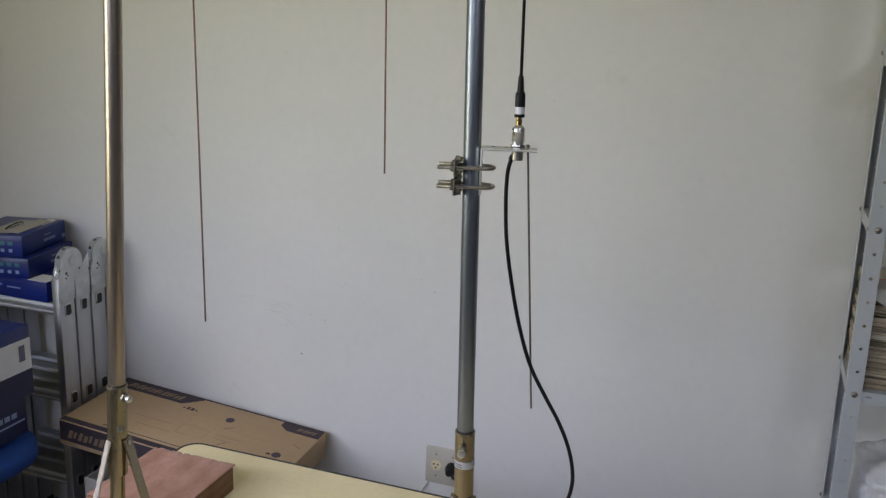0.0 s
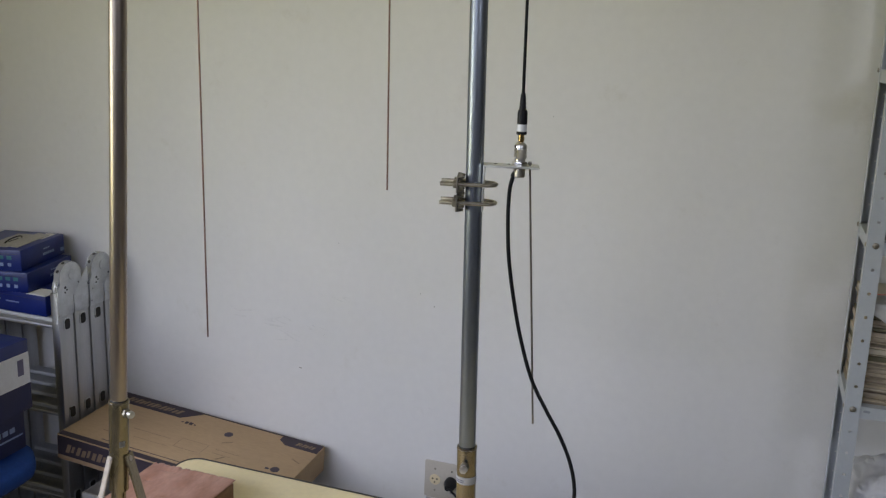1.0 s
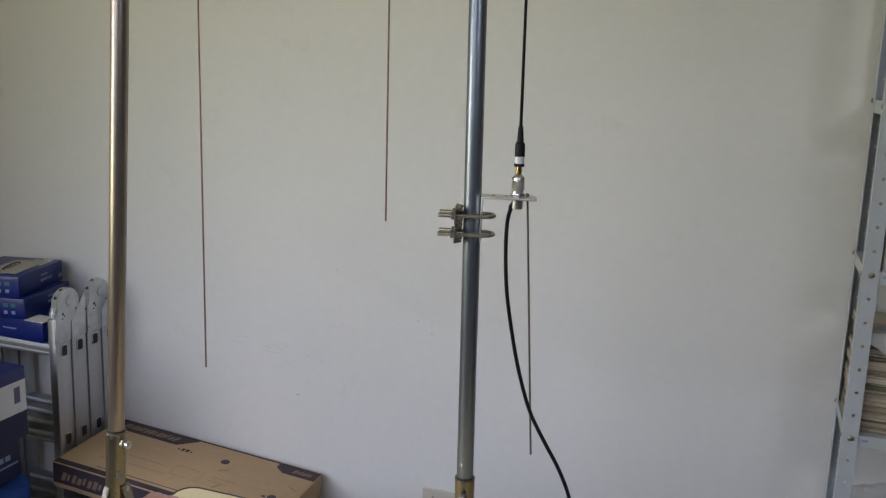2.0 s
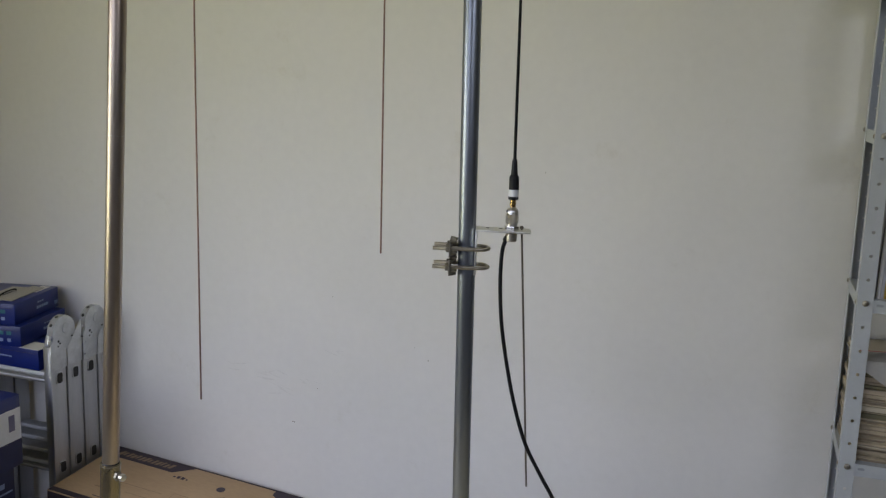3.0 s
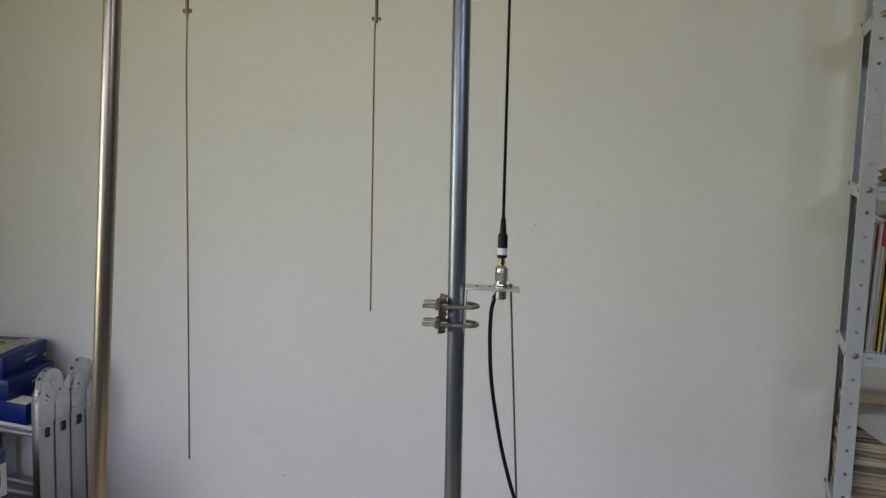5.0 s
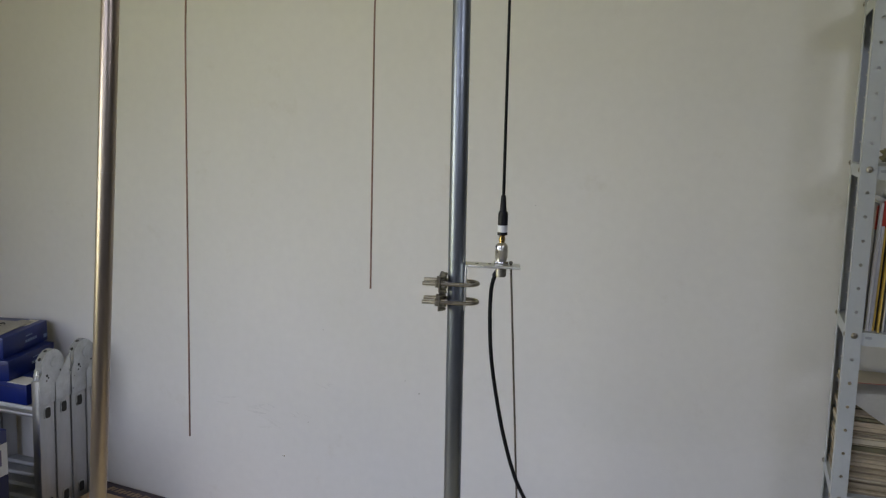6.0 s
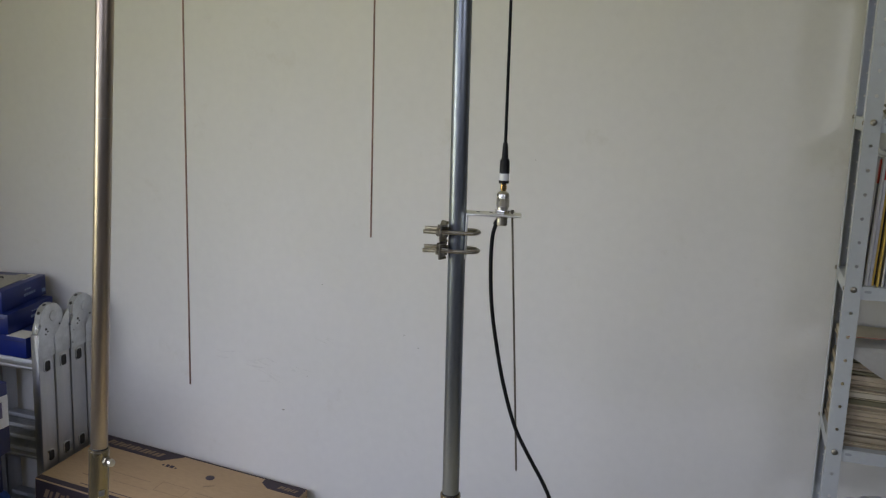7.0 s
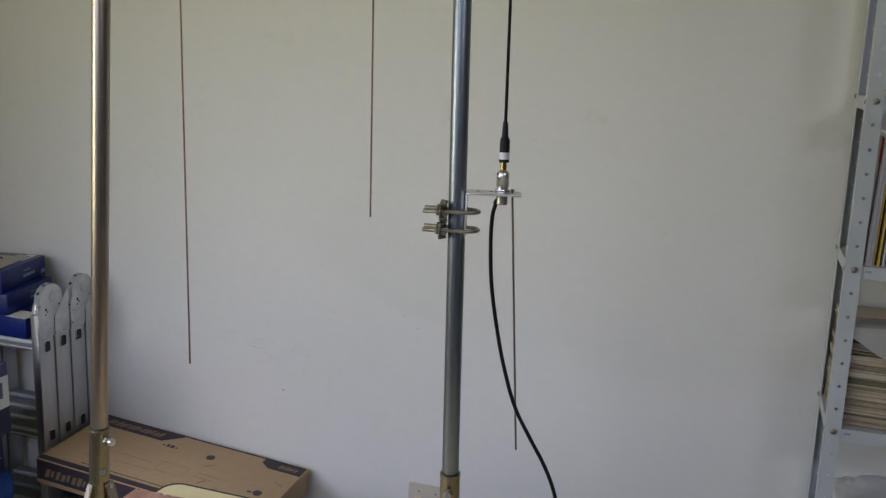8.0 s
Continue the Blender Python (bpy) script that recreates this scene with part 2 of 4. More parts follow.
def prism(outline, z0, z1, m=None, bevel=0.0):
    """An upright slab with the given outline (x, y)."""
    bm = bmesh.new()
    low = [bm.verts.new((x, y, z0)) for x, y in outline]
    f = bm.faces.new(low)
    ext = bmesh.ops.extrude_face_region(bm, geom=[f])
    for v in ext["geom"]:
        if isinstance(v, bmesh.types.BMVert):
            v.co.z = z1
    if bevel:
        flat = [e for e in bm.edges if abs(e.verts[0].co.z - e.verts[1].co.z) < 1e-6]
        bmesh.ops.bevel(bm, geom=flat, offset=bevel, segments=2, affect="EDGES", profile=0.5)
    if m is not None:
        bmesh.ops.transform(bm, matrix=m, verts=bm.verts)
    return bm


def rounded(x0, x1, y0, y1, r, n=8):
    out = []
    for cx, cy, a0 in ((x1 - r, y1 - r, 0), (x0 + r, y1 - r, 90), (x0 + r, y0 + r, 180), (x1 - r, y0 + r, 270)):
        for i in range(n + 1):
            a = radians(a0 + 90 * i / n)
            out.append((cx + r * math.cos(a), cy + r * math.sin(a)))
    return out


def hexagon(r):
    return [(r * math.cos(radians(60 * i)), r * math.sin(radians(60 * i))) for i in range(6)]


def setting(name, bm, mat, label, smooth=False):
    return tagged(part(name, bm, mat, None, smooth=smooth), label, "structure", kind="structure")


# ---- the room ----
X0, X1, Y0, Y1, TOP = -1.66, 2.6, -3.1, 0.0, 3.15
setting("floor", box(X0 - 0.15, X1 + 0.15, Y0 - 0.15, Y1 + 0.15, -0.12, 0.0), TILE, "grey-brown tiled floor of the storeroom")
setting("ceiling", box(X0 - 0.15, X1 + 0.15, Y0 - 0.15, Y1 + 0.15, TOP, TOP + 0.12), CEIL, "unseen ceiling, warm-toned to tint the bounced light")
setting("wall_north", box(X0 - 0.15, X1 + 0.15, Y1, Y1 + 0.15, 0, TOP), PAINT, "off-white painted plaster wall with faint smudges")


def pierced_wall(name, along, at0, at1, lo, hi, holes, mat):
    """A wall with window openings (from, to, sill, head) in order; along: the axis it runs along."""
    def slab(u0, u1, z0, z1):
        return box(at0, at1, u0, u1, z0, z1) if along == "y" else box(u0, u1, at0, at1, z0, z1)
    pieces, edge = [], lo
    for a, b, za, zb in holes:
        pieces += [slab(edge, a, 0, TOP), slab(a, b, 0, za), slab(a, b, zb, TOP)]
        edge = b
    return setting(name, merge(*pieces, slab(edge, hi, 0, TOP)), mat, "unseen wall with openings placed for the lamps")


# unseen walls, set up to hold the lamps and bounce their light
pierced_wall("wall_south", "x", Y0 - 0.15, Y0, X0 - 0.15, X1 + 0.15, [(-1.3, 0.3, 1.65, 2.75), (1.6, 2.55, 2.72, 2.98)], ROOM_DARK)
pierced_wall("wall_west", "y", X0 - 0.15, X0, Y0, Y1, [(-2.9, -1.8, 0.95, 2.25)], WEST_BOUNCE)
pierced_wall("wall_east", "y", X1, X1 + 0.15, Y0, Y1, [(-2.55, -1.65, 0.3, 1.4)], ROOM_DARK)


def window(name, along, at0, a, b, za, zb):
    c = (a + b) / 2
    w = thing(name, (at0, c, za) if along == "y" else (c, at0, za), "assumed white framed window out of view, with a clear glass pane", "window", kind="structure")
    f = 0.05

    def slab(d0, d1, u0, u1, z0, z1):
        return box(at0 + d0, at0 + d1, u0, u1, z0, z1) if along == "y" else box(u0, u1, at0 + d0, at0 + d1, z0, z1)
    bars = [slab(0, 0.04, a, b, za, za + f), slab(0, 0.04, a, b, zb - f, zb), slab(0, 0.04, a, a + f, za + f, zb - f), slab(0, 0.04, b - f, b, za + f, zb - f)]
    part("window_frame", merge(*bars), WHITE, w, smooth=False)
    pane = part("pane", slab(0.018, 0.023, a + f, b - f, za + f, zb - f), GLASS, w, smooth=False)
    pane.visible_shadow = False


# assumed windows out of view, one round each lamp opening
window("window_1", "y", X0 - 0.145, -2.9, -1.8, 0.95, 2.25)
window("window_2", "y", X1 + 0.105, -2.55, -1.65, 0.3, 1.4)
window("window_3", "x", Y0 - 0.145, -1.3, 0.3, 1.65, 2.75)
window("window_4", "x", Y0 - 0.145, 1.6, 2.55, 2.72, 2.98)


# small scuffs and specks on the plaster
for (mx_, mz_), mr_ in zip(((-0.413, 0.715), (-0.336, 0.833), (0.007, 0.968), (-0.293, 1.118), (-0.418, 0.715), (0.308, 1.52), (-0.036, 1.0)), (0.0024, 0.0013, 0.0018, 0.0012, 0.0016, 0.0012, 0.0014)):
    part("plaster_speck", lathe((mx_, 0.0002, mz_), (0, -1, 0), [(0, mr_), (0.0004, mr_ * 0.8)], 9), KHAKI, bpy.data.objects["wall_north"])
scuff_rnd = random.Random(11)
for mx_, mz_ in ((-0.619, 0.862), (-0.487, 0.851), (-0.468, 0.808), (-0.365, 0.842), (-0.479, 0.847), (-0.025, 0.668), (-0.271, 0.951)):
    for k in range(scuff_rnd.randint(2, 4)):
        # a short rubbed stroke, a hair proud of the plaster
        x, z, w = mx_ + scuff_rnd.uniform(-0.03, 0.03), mz_ + scuff_rnd.uniform(-0.015, 0.015), scuff_rnd.uniform(0.008, 0.03)
        h, a = w * scuff_rnd.uniform(0.06, 0.14), scuff_rnd.uniform(-25, 15)
        stroke = [(w * math.cos(radians(q)) * (1 + 0.25 * math.sin(3 * radians(q))), h * math.sin(radians(q))) for q in range(0, 360, 24)]
        part("plaster_scuff", prism(stroke, 0, 0.0003, Matrix.Translation((x, 0.0001, z)) @ pose(0, 0, 0, 90) @ pose(0, 0, 0, 0, 0, a)), SCUFF, bpy.data.objects["wall_north"], smooth=False)


# ---- wall outlet ----
def outlet():
    o = thing("wall_outlet", (0.0585, 0, 0.383), "beige double wall outlet plate with a black plug", "outlet")
    turn = Matrix.Translation((0, 0, 0)) @ pose(0, 0, 0, 90)
    part("plate", prism(rounded(0, 0.117, 0.383, 0.5, 0.006), 0.0, 0.007, turn, 0.002), PLATE, o)
    for cx in (0.033, 0.084):
        s = part("socket", lathe((cx, -0.0065, 0.443), (0, -1, 0), [(0, 0.0165), (0.002, 0.0165), (0.003, 0.0155)]), CREAM, o, "cream round socket with three pin holes")
        for dx, dz in ((-0.0065, 0.003), (0.0065, 0.003), (0, -0.0075)):
            part("pin_hole", lathe((cx + dx, -0.0092, 0.443 + dz), (0, -1, 0), [(0, 0.0027), (0.0009, 0.0027)], 10), HOLE_SHADE, s)
        for z in (0.477, 0.409):
            part("screw", lathe((cx, -0.0068, z), (0, -1, 0), [(0, 0.003), (0.0014, 0.003), (0.002, 0.002)], 12), CAST, o)
    p = part("plug", lathe((0.084, -0.0097, 0.443), (0, -1, 0), [(0, 0.019), (0.014, 0.0185), (0.022, 0.014), (0.035, 0.009)]), BLACK, o, "black round plug")
    line = curve_points([(0.084, -0.043, 0.443), (0.1, -0.05, 0.438), (0.122, -0.04, 0.40), (0.128, -0.03, 0.3), (0.13, -0.02, 0.15), (0.15, -0.02, 0.004)])
    part("plug_cord", tube(line, 0.0035), BLACK, p)
    return o


outlet()
wire = thing("white_cable", (-0.01, -0.006, 0.0), "thin white cable running down the wall below the outlet", "cable")
part("jacket", tube(curve_points([(0.006, -0.004, 0.386), (0.004, -0.006, 0.375), (-0.012, -0.005, 0.34), (-0.016, -0.005, 0.25), (-0.012, -0.005, 0.1), (-0.012, -0.005, 0.002)]), 0.003), WHITE, wire)


# ---- perforated steel shelf against the wall ----
def bolt_head(p, d, r, parent, mat=BOLT, name="bolt"):
    """A low domed bolt head with its axis d."""
    return part(name, lathe(p, d, [(0, r), (0.0012, r), (0.003, r * 0.75), (0.0038, r * 0.35)], 14), mat, parent)


def punched_strip(width, hole_r, cells, m):
    """A steel strip in the xz plane with a round hole every 50 mm."""
    bm = bmesh.new()
    for k in range(cells):
        j = k - 26
        pitch = 0.05 if j >= 0 else 0.0517
        zc, half = 1.32 + pitch * j, pitch / 2 + 0.0002
        outer = [(-1, -1), (-0.5, -1), (0, -1), (0.5, -1), (1, -1), (1, -0.5), (1, 0), (1, 0.5), (1, 1), (0.5, 1), (0, 1), (-0.5, 1), (-1, 1), (-1, 0.5), (-1, 0), (-1, -0.5)]
        ring = [bm.verts.new((u * width / 2, 0, zc + v * half)) for u, v in outer]
        hole = []
        for u, v in outer:
            a = math.atan2(v, u)
            hole.append(bm.verts.new((hole_r * math.cos(a), 0, zc + hole_r * math.sin(a))))
        for i in range(16):
            bm.faces.new((ring[i], ring[(i + 1) % 16], hole[(i + 1) % 16], hole[i]))
    bmesh.ops.remove_doubles(bm, verts=bm.verts, dist=1.6e-3)
    bmesh.ops.solidify(bm, geom=list(bm.faces), thickness=0.0018)
    bmesh.ops.transform(bm, matrix=m, verts=bm.verts)
    return bm


def steel_shelf():
    xa, xb, yf, yb, leg = 1.0395, 1.954, -0.2595, -0.022, 0.030
    s = thing("steel_shelf", (xa, (yf + yb) / 2, 0), "pale grey perforated steel shelf loaded with papers", "shelf")
    levels = [0.234, 0.596, 0.958, 1.32, 1.667, 2.017]
    for x_post, sx in ((xa, 1), (xb, -1)):
        for y, sy in ((yf, 1), (yb, -1)):
            x = x_post
            # folded angle post with punched holes
            x += 0.004 * (sy < 0)
            fx = x + sx * leg / 2
            hole_r = 0.0037 if sy > 0 else 0.0026
            a = punched_strip(leg, hole_r, 44, Matrix.Translation((fx, y, 0)))
            b = punched_strip(leg - 0.002, hole_r, 44, Matrix.Translation((x, y + sy * (leg / 2 + 0.001), 0)) @ pose(0, 0, 0, 0, 0, 90))
            part("post", merge(a, b), SHELF_PAINT, s, smooth=False)
            if sx > 0 and sy > 0:
                for z in levels:
                    bolt_head((x + 0.015, y - 0.0012, z), (0, -1, 0), 0.0066, s, BOLT)
    for z in levels:
        top = box(xa + 0.003, xb - 0.003, yf + 0.003, yb - 0.003, z + 0.006, z + 0.0075)
        lips = [box(xa + 0.003, xb - 0.003, yf + 0.003, yf + 0.0045, z - 0.02, z + 0.006),
                box(xa + 0.003, xb - 0.003, yb - 0.0045, yb - 0.003, z - 0.02, z + 0.006),
                box(xa + 0.003, xa + 0.0045, yf + 0.0045, yb - 0.0045, z - 0.02, z + 0.006),
                box(xb - 0.0045, xb - 0.003, yf + 0.0045, yb - 0.0045, z - 0.02, z + 0.006)]
        board = part("shelf_board", merge(top, *lips), SHELF_PAINT, s, smooth=False)
        # slot as a flat plate, its shade put into a darker grey
        part("lip_slot", prism(rounded(-0.007, 0.007, -0.0028, 0.0028, 0.0027, 4), 0, 0.0004, Matrix.Translation((xa + 0.043, yf + 0.0029, z - 0.003)) @ pose(0, 0, 0, 90)), SLOT_SHADE, board, smooth=False)
        for x, y, dz in ((xa, yf + 0.02, -0.002), (xa, yb - 0.02, 0.006)):
            bolt_head((x - 0.0002, y, z + dz), (-1, 0, 0), 0.0055, s, BOLT)

    # the unit leans a little on the uneven floor
    s.matrix_basis = pose(xa + 0.0292, (yf + yb) / 2, 0, 0, -1.1, -1.4)


steel_shelf()


def paper_stack(x0, x1, y0, y1, z0, z1):
    st = thing("paper_stack", ((x0 + x1) / 2, (y0 + y1) / 2, z0), "tall stack of yellowed papers and old folders", "paper")
    rnd = random.Random(4)
    z = z0
    while z < z1:
        h = rnd.choice((0.0015, 0.0022, 0.003, 0.003, 0.005, 0.008, 0.011))
        cx, cy = (x0 + x1) / 2, (y0 + y1) / 2
        m = Matrix.Translation((cx + rnd.uniform(-0.001, 0.006), cy + rnd.uniform(-0.008, 0.004), 0)) @ pose(0, 0, 0, 0, 0, rnd.uniform(-0.9, 0.9)) @ Matrix.Translation((-cx, -cy, 0))
        short = rnd.choice((0, 0, 0, 0.004, 0.012))
        part("sheaf", box(x0 + 0.4 * short, x1 - short, y0 + short, y1, z, z + h, min(0.0008, h * 0.3), m, 1), rnd.choice((OLD_PAPER, OLD_PAPER, OLD_PAPER, OLIVE_PAPER, PALE_PAPER)), st, smooth=False)
        z += h + 0.0003
    return z


paper_top = paper_stack(1.061, 1.36, -0.235, -0.035, 0.9657, 1.188)


def loose_sheet():
    """A white sheet that slides over the front of the stack."""
    bm = bmesh.new()
    grid = []
    for i in range(17):
        u = i / 16
        x = 1.072 + 0.25 * u
        drop = 0.006 + 0.85 * max(0, x - 1.076) * (1 - 0.8 * u)
        line = [(-0.165, 0.003), (-0.19, 0.004), (-0.215, 0.005), (-0.235, 0.005), (-0.246, 0.003), (-0.2525, -0.004), (-0.2545, -0.01 - 0.5 * drop), (-0.2555, -0.012 - drop)]
        grid.append([bm.verts.new((x, y, paper_top + z + 0.003 * math.sin(5 * u))) for y, z in line])
    for i in range(16):
        for j in range(7):
            bm.faces.new((grid[i][j], grid[i + 1][j], grid[i + 1][j + 1], grid[i][j + 1]))
    bmesh.ops.solidify(bm, geom=list(bm.faces), thickness=0.0008)
    sh = thing("loose_sheet", (1.2, -0.2, paper_top), "white loose sheet with a red edge over the paper stack", "paper")
    sheet = part("sheet", bm, PAPER, sh)
    edge = [Vector((1.072 + 0.25 * u / 16, -0.1648, paper_top + 0.0035 + 0.003 * math.sin(5 * u / 16))) for u in range(17)]
    part("red_edge", tube(edge, 0.0007, 6), MAG_RED, sheet, "thin red edge")


loose_sheet()


def magazine(x, w, y0, h, mat, cap=None):
    z0 = 1.3277
    mg = thing("magazine", (x, -0.13, z0), "thin magazine standing upright on the steel shelf", "magazine", "magazines on the shelf")
    lean = Matrix.Translation((x, 0, z0)) @ pose(0, 0, 0, 0, 0.6) @ Matrix.Translation((-x, 0, -z0))
    part("cover", box(x, x + w, y0, -0.04, z0, z0 + h, 0.0008, lean, 1), mat, mg, smooth=False)
    if cap:
        part("spine_print", box(x - 0.0002, x + w + 0.0002, y0 - 0.0006, y0 + 0.01, z0 + h * 0.80, z0 + h * 0.985, 0, lean), cap, mg, smooth=False)
    return mg


mag_rnd = random.Random(8)
mx = 1.074
for i in range(46):
    w = mag_rnd.uniform(0.0025, 0.0062)
    kind_of = MAG_YELLOW if i % 7 in (3, 5) and i > 2 else MAG_DARK if i % 9 == 4 else PAPER if i % 3 == 1 else MAG_RED if i in (19, 31) else MAG_GREY
    magazine(mx, w, -0.236 + mag_rnd.uniform(-0.008, 0.012), mag_rnd.uniform(0.266, 0.288), kind_of, MAG_RED if i < 13 and i % 4 != 1 else None)
    mx += w + 0.0009


def lump(name, c, size, mat, label, category, seed, rough=0.12, part_name="body", flat=0.0):
    """A soft crumpled heap resting on its support."""
    bm = bmesh.new()
    bmesh.ops.create_icosphere(bm, subdivisions=5, radius=1)
    for v in bm.verts:
        p = v.co.copy()
        f = 1 + rough * (noise.noise(p * 1.7 + Vector((seed, 0, 0))) + 0.8 * abs(noise.noise(p * 4 + Vector((0, seed, 0)))) - 0.2)
        q = Vector([math.copysign(abs(a) ** 0.75, a) for a in p]) * f
        v.co = Vector((c[0] + size[0] * q.x, c[1] + size[1] * q.y, max(c[2], c[2] + size[2] * (1 + q.z))))
    t = thing(name, c, label, category)
    part(part_name, bm, mat, t)
    return t


lump("plastic_bag", (1.2, -0.15, 0.6037), (0.118, 0.125, 0.098), POLY, "crumpled milky plastic bag on the steel shelf", "bag", 3, 0.14)
lump("cloth_roll", (1.16, -0.11, 1.6777), (0.07, 0.06, 0.02), KHAKI, "small khaki cloth bundle on the shelf", "cloth", 6, 0.3)
pk = thing("plastic_pot", (1.075, -0.2, 0.6037), "small pink plastic pot on the steel shelf", "pot")
part("pot_body", lathe((1.085, -0.22, 0.6037), (0, 0, 1), [(0, 0.012), (0.04, 0.014), (0.05, 0.012)]), PINK, pk)


# ---- folding aluminium ladder ----
def ladder():
    xo, xi = -1.06, -1.425
    ld = thing("folding_ladder", ((xo + xi) / 2, -0.147, 0), "folded multi-section aluminium ladder standing against the wall", "ladder")
    edges = [-0.279, -0.2135, -0.148, -0.0825, -0.017]
    for k in range(4):
        ya, yb = edges[k] + 0.0012, edges[k + 1] - 0.0042
        yc = (ya + yb) / 2
        for x0, x1 in ((xo - 0.028, xo), (xi, xi + 0.028)):
            rail = part("side_rail", box(x0, x1, ya, yb, 0.02, 0.935 if k % 2 == 0 else 0.9, 0.004), ALU, ld)
            part("rubber_foot", box(x0 - 0.002, x1 + 0.002, ya + 0.001, yb - 0.001, 0.0, 0.03, 0.004), BLACK, rail)
            if x0 < -1.3:
                continue
            for z in (0.275, 0.555, 0.835):
                turn = Matrix.Translation((x1, yc, z)) @ pose(0, 0, 0, 90, 0, 90)
                part("rung_collar", merge(prism(rounded(-0.0135, 0.0135, -0.0185, 0.0185, 0.008), -0.001, 0.003, turn, 0.001)), HINGE, rail)
                # black plate in place of the shaded hollow of the rung
                part("rung_socket", merge(prism(rounded(-0.0105, 0.0105, -0.0158, 0.0158, 0.0065), 0.0028, 0.0035, turn)), HOLE_SHADE, rail)
        for z in (0.275, 0.555, 0.835):
            # ribbed hollow tread, one extrusion
            prof = [(-0.017, -0.016), (0.017, -0.016), (0.017, 0.015)]
            for i in range(5):
                u = 0.0152 - 0.0068 * i
                prof += [(u, 0.015), (u - 0.0005, 0.0185), (u - 0.0025, 0.0185), (u - 0.003, 0.015)]
            prof += [(-0.0165, 0.014)]
            for i in range(3):
                v = 0.011 - 0.009 * i
                prof += [(-0.017, v), (-0.0187, v - 0.0005), (-0.0187, v - 0.0035), (-0.017, v - 0.004)]
            spin = Matrix(((0, 0, 1, 0), (1, 0, 0, yc), (0, 1, 0, z), (0, 0, 0, 1)))
            rung = part("rung", prism(prof, xi + 0.028, xo - 0.028, spin), ALU, ld, smooth=False)
            # added pale strips: the highlight on the tread's front edge, put into colour
            part("rung_nosing", box(xi + 0.0285, xo - 0.0285, yc - 0.0202, yc - 0.0158, z + 0.0062, z + 0.0172, 0.0012), EDGE_GLINT, rung)
            part("rung_nosing", box(xi + 0.0285, xo - 0.0285, yc - 0.0198, yc - 0.0158, z - 0.0105, z - 0.0062, 0.0008), EDGE_GLINT, rung)
    for yc in (edges[1], edges[3]):
        yd, zd, r = yc - 0.010, 0.975, 0.045
        for x in (xo, xi):
            into = -1 if x == xo else 1
            side = Matrix.Translation((x, 0, 0)) @ pose(0, 0, 0, 90, 0, 90)
            # disc with its leg on the nearer rail, one stamped plate
            arc = [(yd + r * math.cos(radians(a)), zd + r * math.sin(radians(a))) for a in range(-40, 201, 8)]
            outline = [(yc - 0.0645, 0.862), (yc - 0.003, 0.862), (yc - 0.003, 0.915)] + arc + [(yc - 0.0645, 0.94)]
            h = part("hinge", prism(outline, -0.003, 0.003, side, 0.0008), HINGE, ld, "rounded zinc hinge plate")
            # sloping cap of the other rail
            part("hinge_cap", prism([(yc + 0.0015, 0.862), (yc + 0.0625, 0.862), (yc + 0.0625, 0.99), (yc + 0.054, 0.985), (yc + 0.0015, 0.918)], -0.002 if x == xo else -0.026, 0.026 if x == xi else 0.001, side, 0.0006), HINGE, ld)
            # chromed strap bent round the front of the disc
            rows = []
            bm = bmesh.new()
            for a in list(range(60, 181, 6)):
                rows.append((yd + (r + 0.001) * math.cos(radians(a)), zd + (r + 0.001) * math.sin(radians(a))))
            rows += [(yc - 0.0655, 0.955), (yc - 0.0665, 0.938)]
            grid = [[bm.verts.new((x + into * d, y, z)) for d in (-0.004, 0.001, 0.006, 0.011, 0.017)] for y, z in rows]
            for p, q in zip(grid, grid[1:]):
                for i in range(4):
                    bm.faces.new((p[i], p[i + 1], q[i + 1], q[i]))
            bmesh.ops.solidify(bm, geom=list(bm.faces), thickness=0.0018)
            part("hinge_strap", bm, CHROME, h, "chromed strap")
            if x != xo:
                continue
            part("hinge_pin", lathe((x + 0.003, yd + 0.008, zd + 0.006), (1, 0, 0), [(0, 0.017), (0.002, 0.016), (0.0026, 0.012), (0.0028, 0.006)], 28), HINGE, h)
            for dy, dz, w in ((-0.024, -0.028, 0.0042), (-0.018, -0.036, 0.003), (-0.026, -0.043, 0.003), (0.03, -0.024, 0.003)):
                part("rivet", lathe((x + 0.0032, yd + dy, zd + dz), (1, 0, 0), [(0, w), (0.0006, w * 0.9)], 12), HOLE_SHADE, h)
            for a in (112, 150):
                p = Vector((x - 0.007, yd + (r + 0.0012) * math.cos(radians(a)), zd + (r + 0.0012) * math.sin(radians(a))))
                part("strap_slot", lathe(p, (0, math.cos(radians(a)), math.sin(radians(a))), [(0, 0.0052), (0.0012, 0.0048)], 14), HOLE_SHADE, h)
            part("lock_lever", lathe((x - 0.006, yd - 0.049, zd - 0.005), (0, -0.2, -1), [(0, 0.003), (0.002, 0.006), (0.026, 0.006), (0.03, 0.003)], 16), CHROME, h)


ladder()


